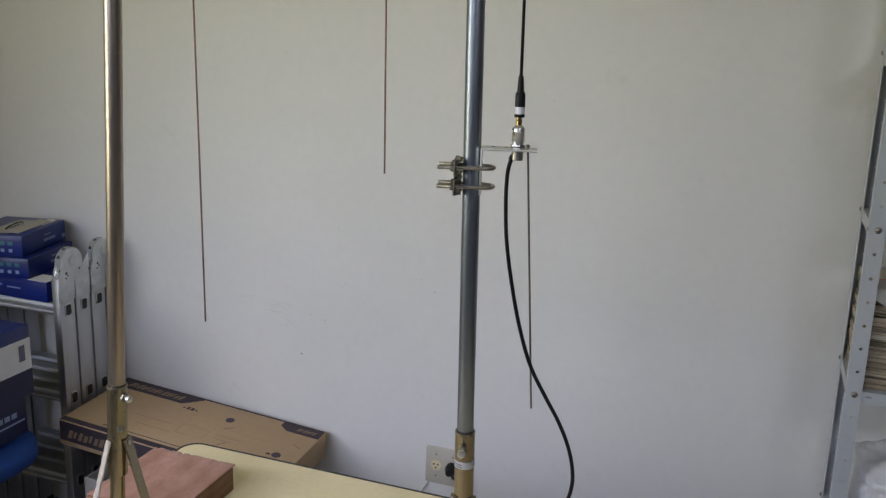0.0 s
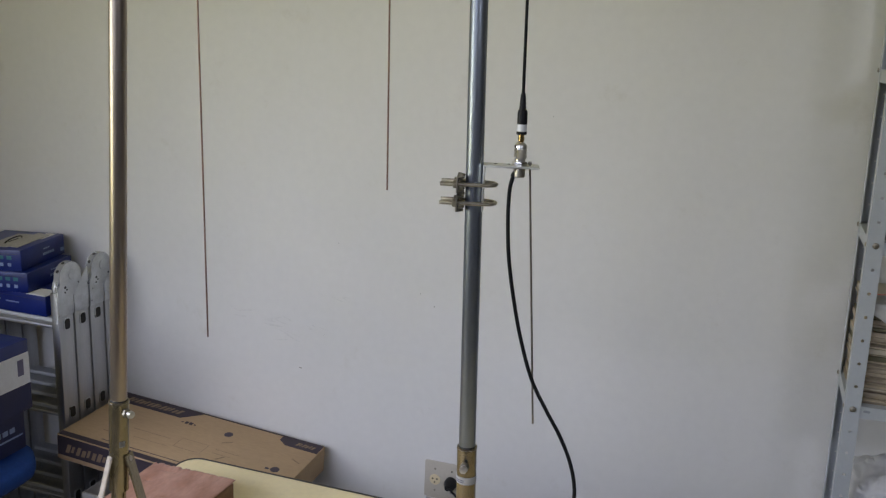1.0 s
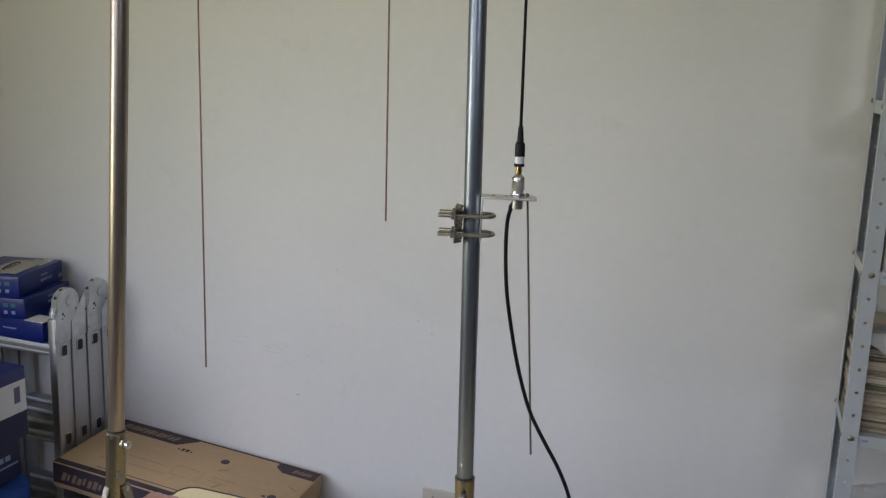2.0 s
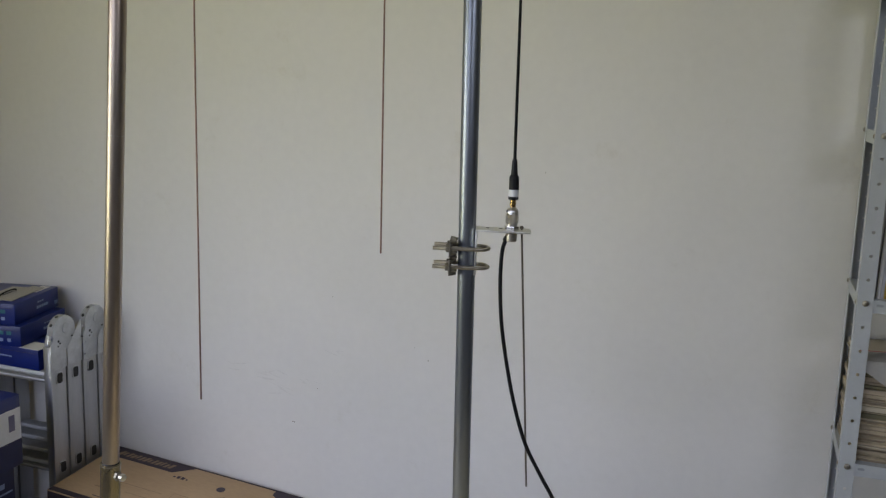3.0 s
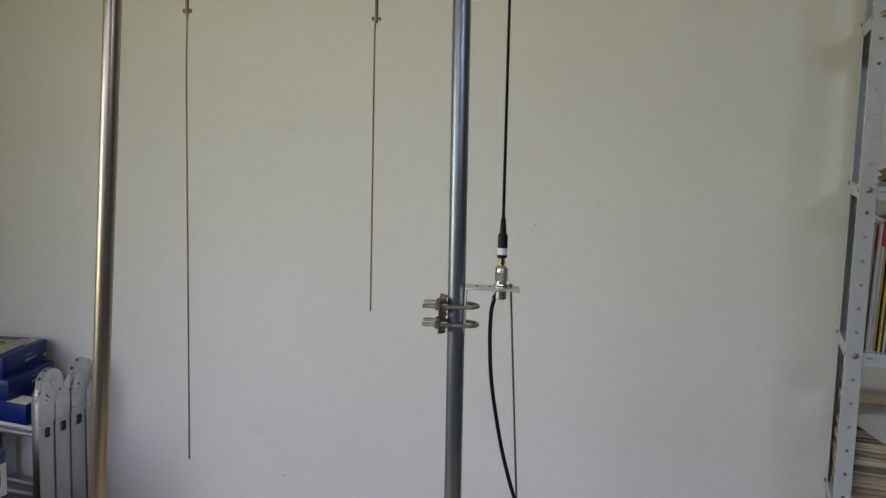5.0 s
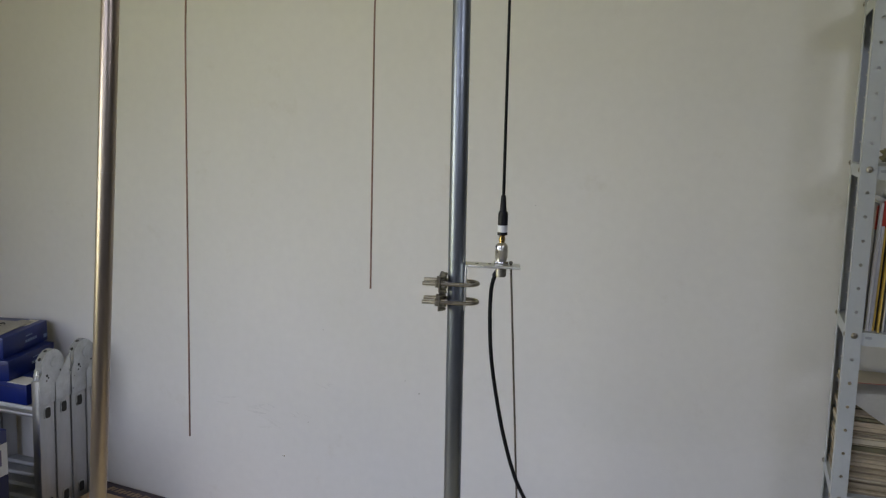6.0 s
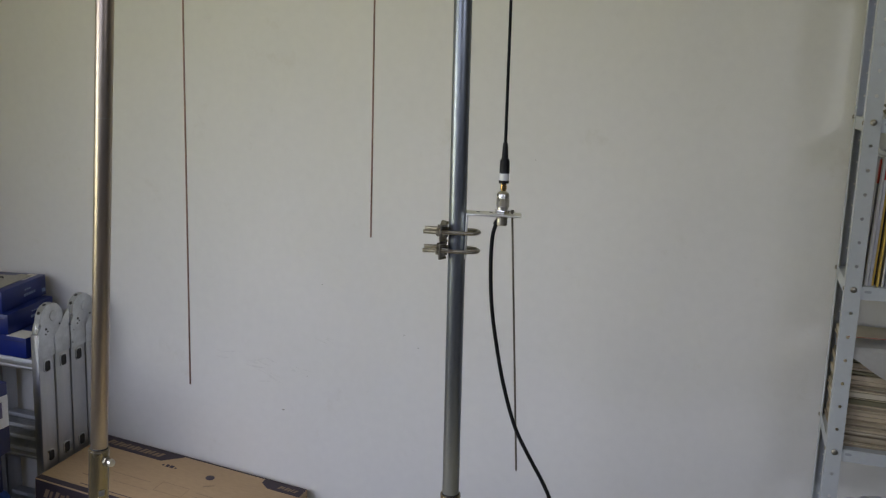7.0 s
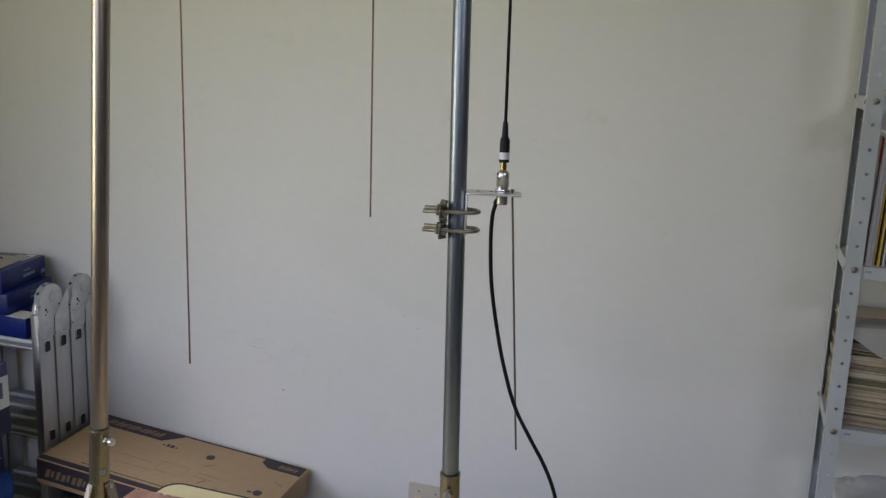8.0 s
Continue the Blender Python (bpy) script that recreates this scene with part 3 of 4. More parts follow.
# ---- blue cartons on the ladder and beside it ----
def carton(name, corner, yaw, sx, sy, z0, z1, mat, label, prints=(), group=""):
    """A printed box whose front right corner stands at corner; sx runs to its left, sy to its back."""
    m = Matrix.Translation((corner[0], corner[1], 0)) @ pose(0, 0, 0, 0, 0, yaw)
    t = thing(name, (corner[0], corner[1], z0), label, "box", group)
    body = part("box_body", box(-sx, 0, 0, sy, z0, z1, 0.0025, m), mat, t)
    part("lid_seam", box(-sx + 0.01, -0.01, -0.0006, 0.0008, z1 - 0.014, z1 - 0.0125, 0, m), NAVY, body, smooth=False)
    for pm, (face, a0, a1, b0, b1) in prints:
        if face == "right":
            part("print", box(-0.001, 0.0007, a0, a1, z0 + b0, z0 + b1, 0, m), pm, body, smooth=False)
        elif face == "front":
            part("print", box(-a1, -a0, -0.0007, 0.001, z0 + b0, z0 + b1, 0, m), pm, body, smooth=False)
        else:
            part("print", box(-a1, -a0, b0, b1, z1 - 0.001, z1 + (0.0011 if pm is HOLE_SHADE else 0.0007), 0, m), pm, body, smooth=False)
    return t


logo = [(PRINT, ("right", 0.115 + 0.013 * i, 0.125 + 0.013 * i, 0.022, 0.03)) for i in range(5)]
logo2 = [(PRINT, ("right", 0.12 + 0.012 * i, 0.128 + 0.012 * i, 0.04, 0.044)) for i in range(3)]
icons = [(GREEN_PRINT, ("front", 0.03 + 0.025 * i, 0.045 + 0.025 * i, 0.035, 0.046)) for i in range(4)]
icons2 = [(PRINT, ("front", 0.032 + 0.025 * i, 0.043 + 0.025 * i, 0.014, 0.024)) for i in range(4)]
corner_tag = [(PRINT, ("right", 0.215, 0.235, 0.012, 0.024))]
carton("blue_box", (-1.112, -0.27), 0, 0.28, 0.22, 0.8545, 0.918, BLUE, "blue printed product box with a pale sticker on a ladder", [(PAPER, ("top", 0.0, 0.07, 0.0, 0.06)), (PRINT, ("front", 0.10, 0.15, 0.03, 0.034)), (PRINT, ("front", 0.17, 0.18, 0.034, 0.038))], "blue product boxes")
carton("blue_box", (-1.176, -0.268), 11, 0.2, 0.235, 0.9185, 0.98, BLUE, "blue printed product box in a stack", logo + logo2 + icons + icons2, "blue product boxes")
top_box = carton("blue_box", (-1.2, -0.262), 13, 0.2, 0.24, 0.9805, 1.045, BLUE, "blue printed product box on top of the stack", logo + logo2 + icons + icons2 + corner_tag + [(OLD_STICKER, ("top", 0.06, 0.13, 0.03, 0.2)), (WHITE_CARD, ("top", 0.02, 0.05, 0.15, 0.23)), (HOLE_SHADE, ("top", 0.09, 0.096, 0.09, 0.14))], "blue product boxes")

flap_at = Matrix.Translation((-1.2, -0.262, 1.0457)) @ pose(0, 0, 0, 0, 0, 13)
part("flap", box(-0.04, 0.0, 0.0, 0.18, 0.0, 0.0016, 0.0005, flap_at @ Matrix.Translation((-0.025, 0.025, 0.0005)) @ pose(0, 0, 0, 0, 4), 1), OLD_STICKER, top_box, "raised grey-white lid flap", smooth=False)
grip = [flap_at @ Vector((-0.09 + 0.004 * math.sin(radians(a)), 0.11 - 0.045 * math.cos(radians(a)), 0.001 + 0.009 * math.sin(radians(a)))) for a in range(0, 181, 15)]
part("carry_handle", tube(grip, 0.0022, 8), BLACK, top_box, "dark carry handle")


def office_chair(cx, cy):
    t = thing("office_chair", (cx, cy, 0), "blue fabric office chair seat piled with boxes", "chair")
    bm = bmesh.new()
    bmesh.ops.create_uvsphere(bm, u_segments=48, v_segments=24, radius=1)
    for v in bm.verts:
        p = v.co
        r = math.hypot(p.x, p.y)
        k = 1 / max(0.2, (abs(p.x / max(r, 1e-6)) ** 4 + abs(p.y / max(r, 1e-6)) ** 4) ** 0.25)
        z = math.copysign(abs(p.z) ** (0.6 if p.z > 0 else 0.9), p.z)
        v.co = Vector((cx + 0.225 * p.x * min(k, 1.12), cy + 0.21 * p.y * min(k, 1.12), 0.482 + 0.058 * z + 0.003 * noise.noise(p * 3)))
    part("seat", bm, BLUE_CLOTH, t, "thick blue fabric cushion")
    part("seat_plate", box(cx - 0.1, cx + 0.1, cy - 0.08, cy + 0.08, 0.4, 0.432, 0.006), BLACK, t)
    part("column", lathe((cx, cy, 0.09), (0, 0, 1), [(0, 0.028), (0.14, 0.028), (0.141, 0.018), (0.306, 0.018)]), BLACK, t)
    for i in range(5):
        a = radians(72 * i + 20)
        d = Vector((math.cos(a), math.sin(a), 0))
        end = Vector((cx, cy, 0.07)) + d * 0.24
        lg = part("base_leg", rod(Vector((cx, cy, 0.11)), end, 0.02, 0.012), BLACK, t)
        part("castor", rod(end + Vector((-d.y, d.x, 0)) * 0.02 - Vector((0, 0, 0.045)), end - Vector((-d.y, d.x, 0)) * 0.02 - Vector((0, 0, 0.045)), 0.025, bevel=0.004), BLACK, lg)


office_chair(-1.205, -0.6)
carton("navy_box", (-1.03, -0.76), 0, 0.26, 0.30, 0.5405, 0.66, NAVY, "dark navy printed box on a blue chair seat", [(PRINT, ("right", 0.15 + 0.024 * i, 0.168 + 0.024 * i, 0.06, 0.075)) for i in range(5)] + [(PRINT, ("right", 0.14, 0.29, 0.042, 0.047))])
carton("product_box", (-1.008, -0.78), 0, 0.28, 0.33, 0.6605, 0.862, BLUE, "blue and white product box with a device picture",
       [(BAND, ("right", 0.0, 0.329, 0.075, 0.165)), (NAVY, ("right", 0.0, 0.3295, 0.0, 0.075))])
part("device_picture", box(-1.009, -1.0066, -0.492, -0.472, 0.765, 0.81), INK, bpy.data.objects["product_box"], "dark printed device", smooth=False)


# ---- long cardboard carton against the wall, on a white carton ----
def long_carton():
    L, W, H = 0.724, 0.311, 0.082
    m = Matrix.Translation((-1.038, -0.338, 0.526)) @ pose(0, 0, 0, 2.2, 4.2, 0.3)
    t = thing("long_carton", (-0.67, -0.18, 0.46), "long brown cardboard carton with dark print, lying tilted", "carton")
    body = part("carton_body", box(0, L, 0, W, -H, 0, 0.003, m), CARD, t)
    e = 0.0006
    # printed bands: top at the back, both ends, and the front face
    part("print_band", prism([(0.0, W - 0.062), (0.25, W - 0.062), (0.30, W - 0.012), (0.30, W - 0.002), (0.0, W - 0.002)], -0.001, e, m), CARD_INK, body, smooth=False)
    part("print_band", prism([(0.585, W - 0.03), (0.615, W - 0.052), (L - 0.003, W - 0.052), (L - 0.003, W - 0.002), (0.585, W - 0.002)], -0.001, e, m), CARD_INK, body, smooth=False)
    part("edge_line", box(0.25, 0.65, W - 0.008, W - 0.002, -0.001, e, 0, m), CARD_INK, body, smooth=False)
    part("print_band", box(0.003, 0.42, -e, 0.001, -H + 0.016, -0.004, 0, m), CARD_INK, body, smooth=False)
    part("print_band", box(0.003, 0.45, 0.002, 0.022, -0.001, e, 0, m), CARD_INK, body, smooth=False)
    part("flap_seam", box(0.13, 0.45, 0.034, 0.0365, -0.001, e, 0, m), CARD_INK, body, smooth=False)

    def strokes(x0, y0, w, h, n, mm, mat):
        """A row of plain slanted bars, the size of the lettering."""
        step = w / n
        for i in range(n):
            x, lo, hi = x0 + i * step, (0.0, 0.12, 0.0)[i % 3] * h, (1.0, 0.9, 1.0, 0.82)[i % 4] * h
            lean, bar = 0.35, step * (0.74, 0.5, 0.66)[i % 3]
            quad = [(x + lean * lo, y0 + lo), (x + bar + lean * lo, y0 + lo), (x + bar + lean * hi, y0 + hi), (x + lean * hi, y0 + hi)]
            part("mark", prism(quad, -0.001, 1.4 * e, mm), mat, body, smooth=False)

    strokes(0.035, W - 0.047, 0.2, 0.026, 13, m, CARD_MID)
    strokes(0.64, W - 0.038, 0.062, 0.018, 6, m, CARD_MID)
    front = m @ Matrix.Translation((0, 0, -H + 0.028)) @ pose(0, 0, 0, 90)
    strokes(0.03, 0.0, 0.24, 0.028, 13, front, CARD_MID)
    for x, y, w, h in ((0.268, 0.229, 0.007, 0.006), (0.281, 0.227, 0.01, 0.014), (0.295, 0.227, 0.012, 0.014), (0.312, 0.229, 0.007, 0.006)):
        part("mark", box(x, x + w, y, y + h, -0.001, e, 0, m), CARD_INK, body, smooth=False)
    for x, y in ((0.436, 0.2325), (0.655, 0.127)):
        part("seal_dot", lathe(m @ Vector((x, y, -0.001)), m.to_3x3() @ Vector((0, 0, 1)), [(0, 0.0135), (0.0016, 0.0135)], 22), SEAL, body, smooth=False)
    part("seal_dot", box(0.625, 0.637, 0.119, 0.127, -0.001, e, 0, m), SEAL, body, smooth=False)
    scuff = random.Random(5)
    for _ in range(8):
        x, y, a = scuff.uniform(0.06, 0.68), scuff.uniform(0.06, 0.22), scuff.uniform(-60, 60)
        mm = m @ Matrix.Translation((x, y, 0)) @ pose(0, 0, 0, 0, 0, a)
        part("scuff", box(0, scuff.uniform(0.012, 0.035), 0, scuff.uniform(0.002, 0.006), -0.001, e * 0.6, 0, mm), CARD_FADE, body, smooth=False)
    for x0, x1, y0, y1 in ((0.1, 0.15, 0.08, 0.083), (0.17, 0.3, 0.13, 0.132), (0.2, 0.32, 0.09, 0.0915), (0.33, 0.42, 0.1, 0.101), (0.33, 0.42, 0.15, 0.151), (0.33, 0.331, 0.1, 0.15), (0.42, 0.421, 0.1, 0.15), (0.45, 0.53, 0.14, 0.142), (0.45, 0.51, 0.12, 0.122)):
        part("faint_print", box(x0, x1, y0, y1, -0.001, e * 0.7, 0, m), CARD_FADE, body, smooth=False)


long_carton()

def open_carton(x0, x1, y0, y1, z1):
    t = thing("white_carton", ((x0 + x1) / 2, (y0 + y1) / 2, 0), "open white cardboard carton under the long carton", "carton")
    w = 0.004
    part("carton_body", merge(box(x0, x1, y0, y0 + w, 0, z1), box(x0, x1, y1 - w, y1, 0, z1), box(x0, x0 + w, y0 + w, y1 - w, 0, z1), box(x1 - w, x1, y0 + w, y1 - w, 0, z1), box(x0 + w, x1 - w, y0 + w, y1 - w, 0, w)), WHITE_CARD, t, smooth=False)
    part("flap", box(0, x1 - x0 - 0.01, 0, 0.09, 0, w, 0, Matrix.Translation((x0 + 0.005, y0 + 0.005, z1 - w)) @ pose(0, 0, 0, -35)), WHITE_CARD, t, smooth=False)


open_carton(-0.985, -0.72, -0.31, -0.05, 0.33)
sc = thing("brown_carton", (-0.55, -0.18, 0), "closed brown cardboard carton under the long carton", "carton")
sc_body = part("carton_body", box(-0.70, -0.40, -0.30, -0.05, 0, 0.3935, 0.003), CARD, sc)
part("lid_seam", box(-0.698, -0.402, -0.177, -0.174, 0.392, 0.3942), CARD_FADE, sc_body, smooth=False)


# ---- table ----
def table():
    x0, x1, y0, y1, z = -0.356, 1.05, -1.42, -0.648, 0.74
    t = thing("table", ((x0 + x1) / 2, (y0 + y1) / 2, 0), "cream laminate table with a dark rounded edge band", "table")
    top = part("tabletop", prism(rounded(x0 + 0.004, x1 - 0.004, y0 + 0.004, y1 - 0.004, 0.04), z - 0.025, z), LAMINATE, t)
    outer, inner = rounded(x0, x1, y0, y1, 0.044, 10), rounded(x0 + 0.006, x1 - 0.006, y0 + 0.006, y1 - 0.006, 0.038, 10)
    middle = rounded(x0 + 0.0012, x1 - 0.0012, y0 + 0.0012, y1 - 0.0012, 0.0428, 10)
    bm = bmesh.new()
    n = len(outer)
    rings = [[bm.verts.new((x, y, h)) for x, y in ring] for ring, h in ((inner, z + 0.001), (middle, z + 0.001), (outer, z - 0.0005), (outer, z - 0.026), (inner, z - 0.027))]
    for a, b in zip(rings, rings[1:] + rings[:1]):
        for i in range(n):
            bm.faces.new((a[i], a[(i + 1) % n], b[(i + 1) % n], b[i]))
    part("edge_band", bm, EDGE, top, "dark plastic edge band")
    part("apron", merge(box(x0 + 0.08, x1 - 0.08, y0 + 0.08, y0 + 0.1, z - 0.08, z - 0.025), box(x0 + 0.08, x1 - 0.08, y1 - 0.1, y1 - 0.08, z - 0.08, z - 0.025)), LEG_STEEL, t, smooth=False)
    for x in (x0 + 0.07, x1 - 0.07):
        for y in (y0 + 0.07, y1 - 0.07):
            part("leg", box(x - 0.018, x + 0.018, y - 0.018, y + 0.018, 0, z - 0.025, 0.003), LEG_STEEL, t)


table()


def wood_block():
    b = thing("wood_block", (-0.24, -0.92, 0.74), "thick pinkish wooden block with a chipped back edge", "wood block")
    rnd = random.Random(2)
    bm = bmesh.new()
    nx, ny = 120, 64
    x0, x1, y0, y1, z0, z1 = -0.338, -0.141, -1.0, -0.788, 0.7405, 0.795
    rows = []
    for j in range(ny + 1):
        row = []
        for i in range(nx + 1):
            x, y = x0 + (x1 - x0) * i / nx, y0 + (y1 - y0) * j / ny
            z = z1 + 0.0006 * noise.noise(Vector((x * 30, y * 12, 0)))
            if j >= ny - 3:
                chip = max(0, noise.noise(Vector((x * 95, 0, 3))) + 0.45 * noise.noise(Vector((x * 260, 0, 7))) + 0.12) * (1.7 if x < -0.25 else 0.35)
                y -= 0.003 * chip
                z -= 0.003 * chip * (j - ny + 4) / 4
            for gx, gy, gw, gl in ((-0.285, -0.812, 0.02, 0.006), (-0.232, -0.905, 0.006, 0.003), (-0.305, -0.86, 0.012, 0.004)):
                z -= 0.0022 * math.exp(-((x - gx) / gw) ** 2 - ((y - gy) / gl) ** 2) * (1 + 0.8 * noise.noise(Vector((x * 400, y * 400, 1))))
            if i in (0, nx) or j in (0, ny):
                z -= 0.0012
            row.append(bm.verts.new((x, y, z)))
        rows.append(row)
    for j in range(ny):
        for i in range(nx):
            bm.faces.new((rows[j][i], rows[j][i + 1], rows[j + 1][i + 1], rows[j + 1][i]))
    part("planed_top", bm, BLOCK, b, "pinkish planed face")
    part("block_body", box(x0 + 0.0006, x1 - 0.0006, y0 + 0.0006, y1 - 0.009, z0, z1 - 0.004, 0.0015), BLOCK_END, b, "brown sawn sides")


wood_block()


# ---- the two antenna masts on their tripods ----
def mast(base, top, r, pole_mat, sleeve_mat, sleeve_top, collar_z, feet, bolt_dir, label, sticker):
    base, top = Vector(base), Vector(top)
    ax = (top - base).normalized()
    at = lambda z: base + ax * ((z - base.z) / ax.z)
    t = thing("antenna_mast", base, label, "mast", "antenna masts")
    pole = part("pole", rod(at(sleeve_top - 0.02), top, r, seg=40, bevel=0.001), pole_mat, t)
    rs = r + 0.0026
    sl = part("sleeve", lathe(at(collar_z - 0.06), ax, [(0, rs), (sleeve_top - collar_z + 0.055, rs), (sleeve_top - collar_z + 0.06, rs + 0.0008), (sleeve_top - collar_z + 0.0625, rs + 0.0004), (sleeve_top - collar_z + 0.063, r)], 40), sleeve_mat, t, "yellow passivated steel sleeve")
    part("sleeve_rim", lathe(at(sleeve_top - 0.001), ax, [(0, rs + 0.0002), (0.0014, rs + 0.0008), (0.0026, rs + 0.0002), (0.0028, r + 0.0002)], 40), PALE_ZINC, sl)
    # black ring painted in for the shade where the pole enters
    part("sleeve_gap", lathe(at(sleeve_top + 0.0018), ax, [(0, r + 0.0009), (0.0022, r + 0.0007), (0.003, r + 0.0001)], 40), HOLE_SHADE, sl)
    part("inner_tube", rod(base + ax * 0.004, at(collar_z - 0.02), r - 0.002, seg=32), sleeve_mat, t)
    # clamp bolt
    d = Vector(bolt_dir).normalized()
    p = at(sleeve_top - sticker["bolt"]) + d * (rs - 0.001)
    q = d.to_track_quat("Z", "Y").to_matrix().to_4x4()
    nut = part("clamp_nut", prism(hexagon(0.008), 0, 0.006, Matrix.Translation(p) @ q, 0.0008), CAST, sl)
    part("clamp_bolt", lathe(p + d * 0.006, d, [(0, 0.004), (0.006, 0.004), (0.0062, 0.0068), (0.011, 0.006), (0.0115, 0.003)], 18), sticker["metal"], nut, "round-headed bolt")
    # tripod legs: flat bars from the collar to the table
    for foot, half in zip(feet, sticker["widths"]):
        f = Vector(foot)
        out = Vector((f.x - base.x, f.y - base.y, 0)).normalized()
        a = at(collar_z) + out * (rs + 0.003)
        dirn = (f - a).normalized()
        side = ax.cross(out).normalized()
        nor = side.cross(dirn).normalized()
        m = Matrix((side, nor, dirn)).transposed().to_4x4()
        m.translation = a
        ln = (f - a).length
        lg = part("tripod_leg", box(-half, half, -0.0018, 0.0018, -0.008, ln - 0.002, 0.0012, m, 1), sticker["leg"], t)
        part("leg_rivet", lathe(a - nor * 0.003, nor, [(0, 0.0045), (0.006, 0.0045), (0.0072, 0.003)], 14), PALE_ZINC, lg)
        part("leg_foot", lathe(f, (0, 0, 1), [(0, 0.014), (0.003, 0.014), (0.006, 0.009), (0.012, 0.006)], 18), BLACK, lg)
    part("base_plug", lathe(base, (0, 0, 1), [(0, 0.022), (0.004, 0.022), (0.006, 0.017), (0.02, 0.015)]), BLACK, t)
    return t, at, ax, pole, sl, rs


left, l_at, l_ax, l_pole, l_sleeve, l_rs = mast((-0.1952, -1.085, 0.74), (-0.1297, -1.075, 2.12), 0.0137, GALV_WARM, YELLOW_ZINC, 1.079, 0.975,
    [(-0.217, -1.165, 0.74), (-0.11, -1.066, 0.74), (-0.25, -1.03, 0.74)], (0.8, -0.15, 0), "zinc steel mast tube in a yellow passivated tripod on the table", {"leg": PALE_ZINC, "widths": (0.0062, 0.0125, 0.0095), "bolt": 0.017, "metal": SATIN})
right, r_at, r_ax, r_pole, r_sleeve, r_rs = mast((0.4045, -0.94, 0.74), (0.3725, -0.94, 2.12), 0.0136, GALV, YELLOW_ZINC, 1.045, 0.925,
    [(0.338, -0.995, 0.74), (0.484, -0.969, 0.74), (0.39, -0.856, 0.74)], (0.12, -1, 0), "grey galvanised mast tube in a yellow passivated tripod on the table", {"leg": YELLOW_ZINC, "widths": (0.0095, 0.0095, 0.0095), "bolt": 0.026, "metal": SATIN})
for leg_ob in [o for o in left.children if o.name.startswith("tripod_leg")][1:]:
    leg_ob.data.materials[0] = YELLOW_ZINC

# welded joint on the first mast, stickers on the sleeves
part("tube_joint", lathe(l_at(1.6315), l_ax, [(0, 0.0137), (0.0003, 0.01385), (0.0009, 0.01385), (0.0012, 0.0137)], 40), BOLT, l_pole)


def wrap(at, ax, z0, z1, r, a0, a1, mat, parent, name):
    """A strip of paper wrapped round a tube between two bearings."""
    bm = bmesh.new()
    rows = []
    for z in (z0, z1):
        rows.append([bm.verts.new(at(z) + Vector((r * math.cos(radians(a0 + (a1 - a0) * i / 20)), r * math.sin(radians(a0 + (a1 - a0) * i / 20)), 0))) for i in range(21)])
    for i in range(20):
        bm.faces.new((rows[0][i], rows[0][i + 1], rows[1][i + 1], rows[1][i]))
    bmesh.ops.solidify(bm, geom=list(bm.faces), thickness=0.0003)
    return part(name, bm, mat, parent)


part("bolt_slot", lathe(r_at(1.0285) + Vector((0.004, -r_rs, 0)), (0.1, -1, 0), [(-0.001, 0.0028), (0.0004, 0.0028)], 12), HOLE_SHADE, r_sleeve)
st = wrap(r_at, r_ax, 0.985, 0.998, r_rs + 0.0006, -190, 20, STICKER, r_sleeve, "sticker")
for z in (0.9885, 0.992):
    wrap(r_at, r_ax, z, z + 0.0012, r_rs + 0.001, -150, -85, INK, st, "faint_line")
wrap(l_at, l_ax, 1.0, 1.011, l_rs + 0.0006, -50, -15, OLD_STICKER, l_sleeve, "sticker")


# ---- bracket with U-bolts on the grey mast ----
# the clamp is turned about the mast
CLAMP = Matrix.Translation((0.386, -0.94, 0)) @ pose(0, 0, 0, 0, 0, 15) @ Matrix.Translation((-0.386, 0.94, 0))


def turned(bm):
    bmesh.ops.transform(bm, matrix=CLAMP, verts=bm.verts)
    return bm


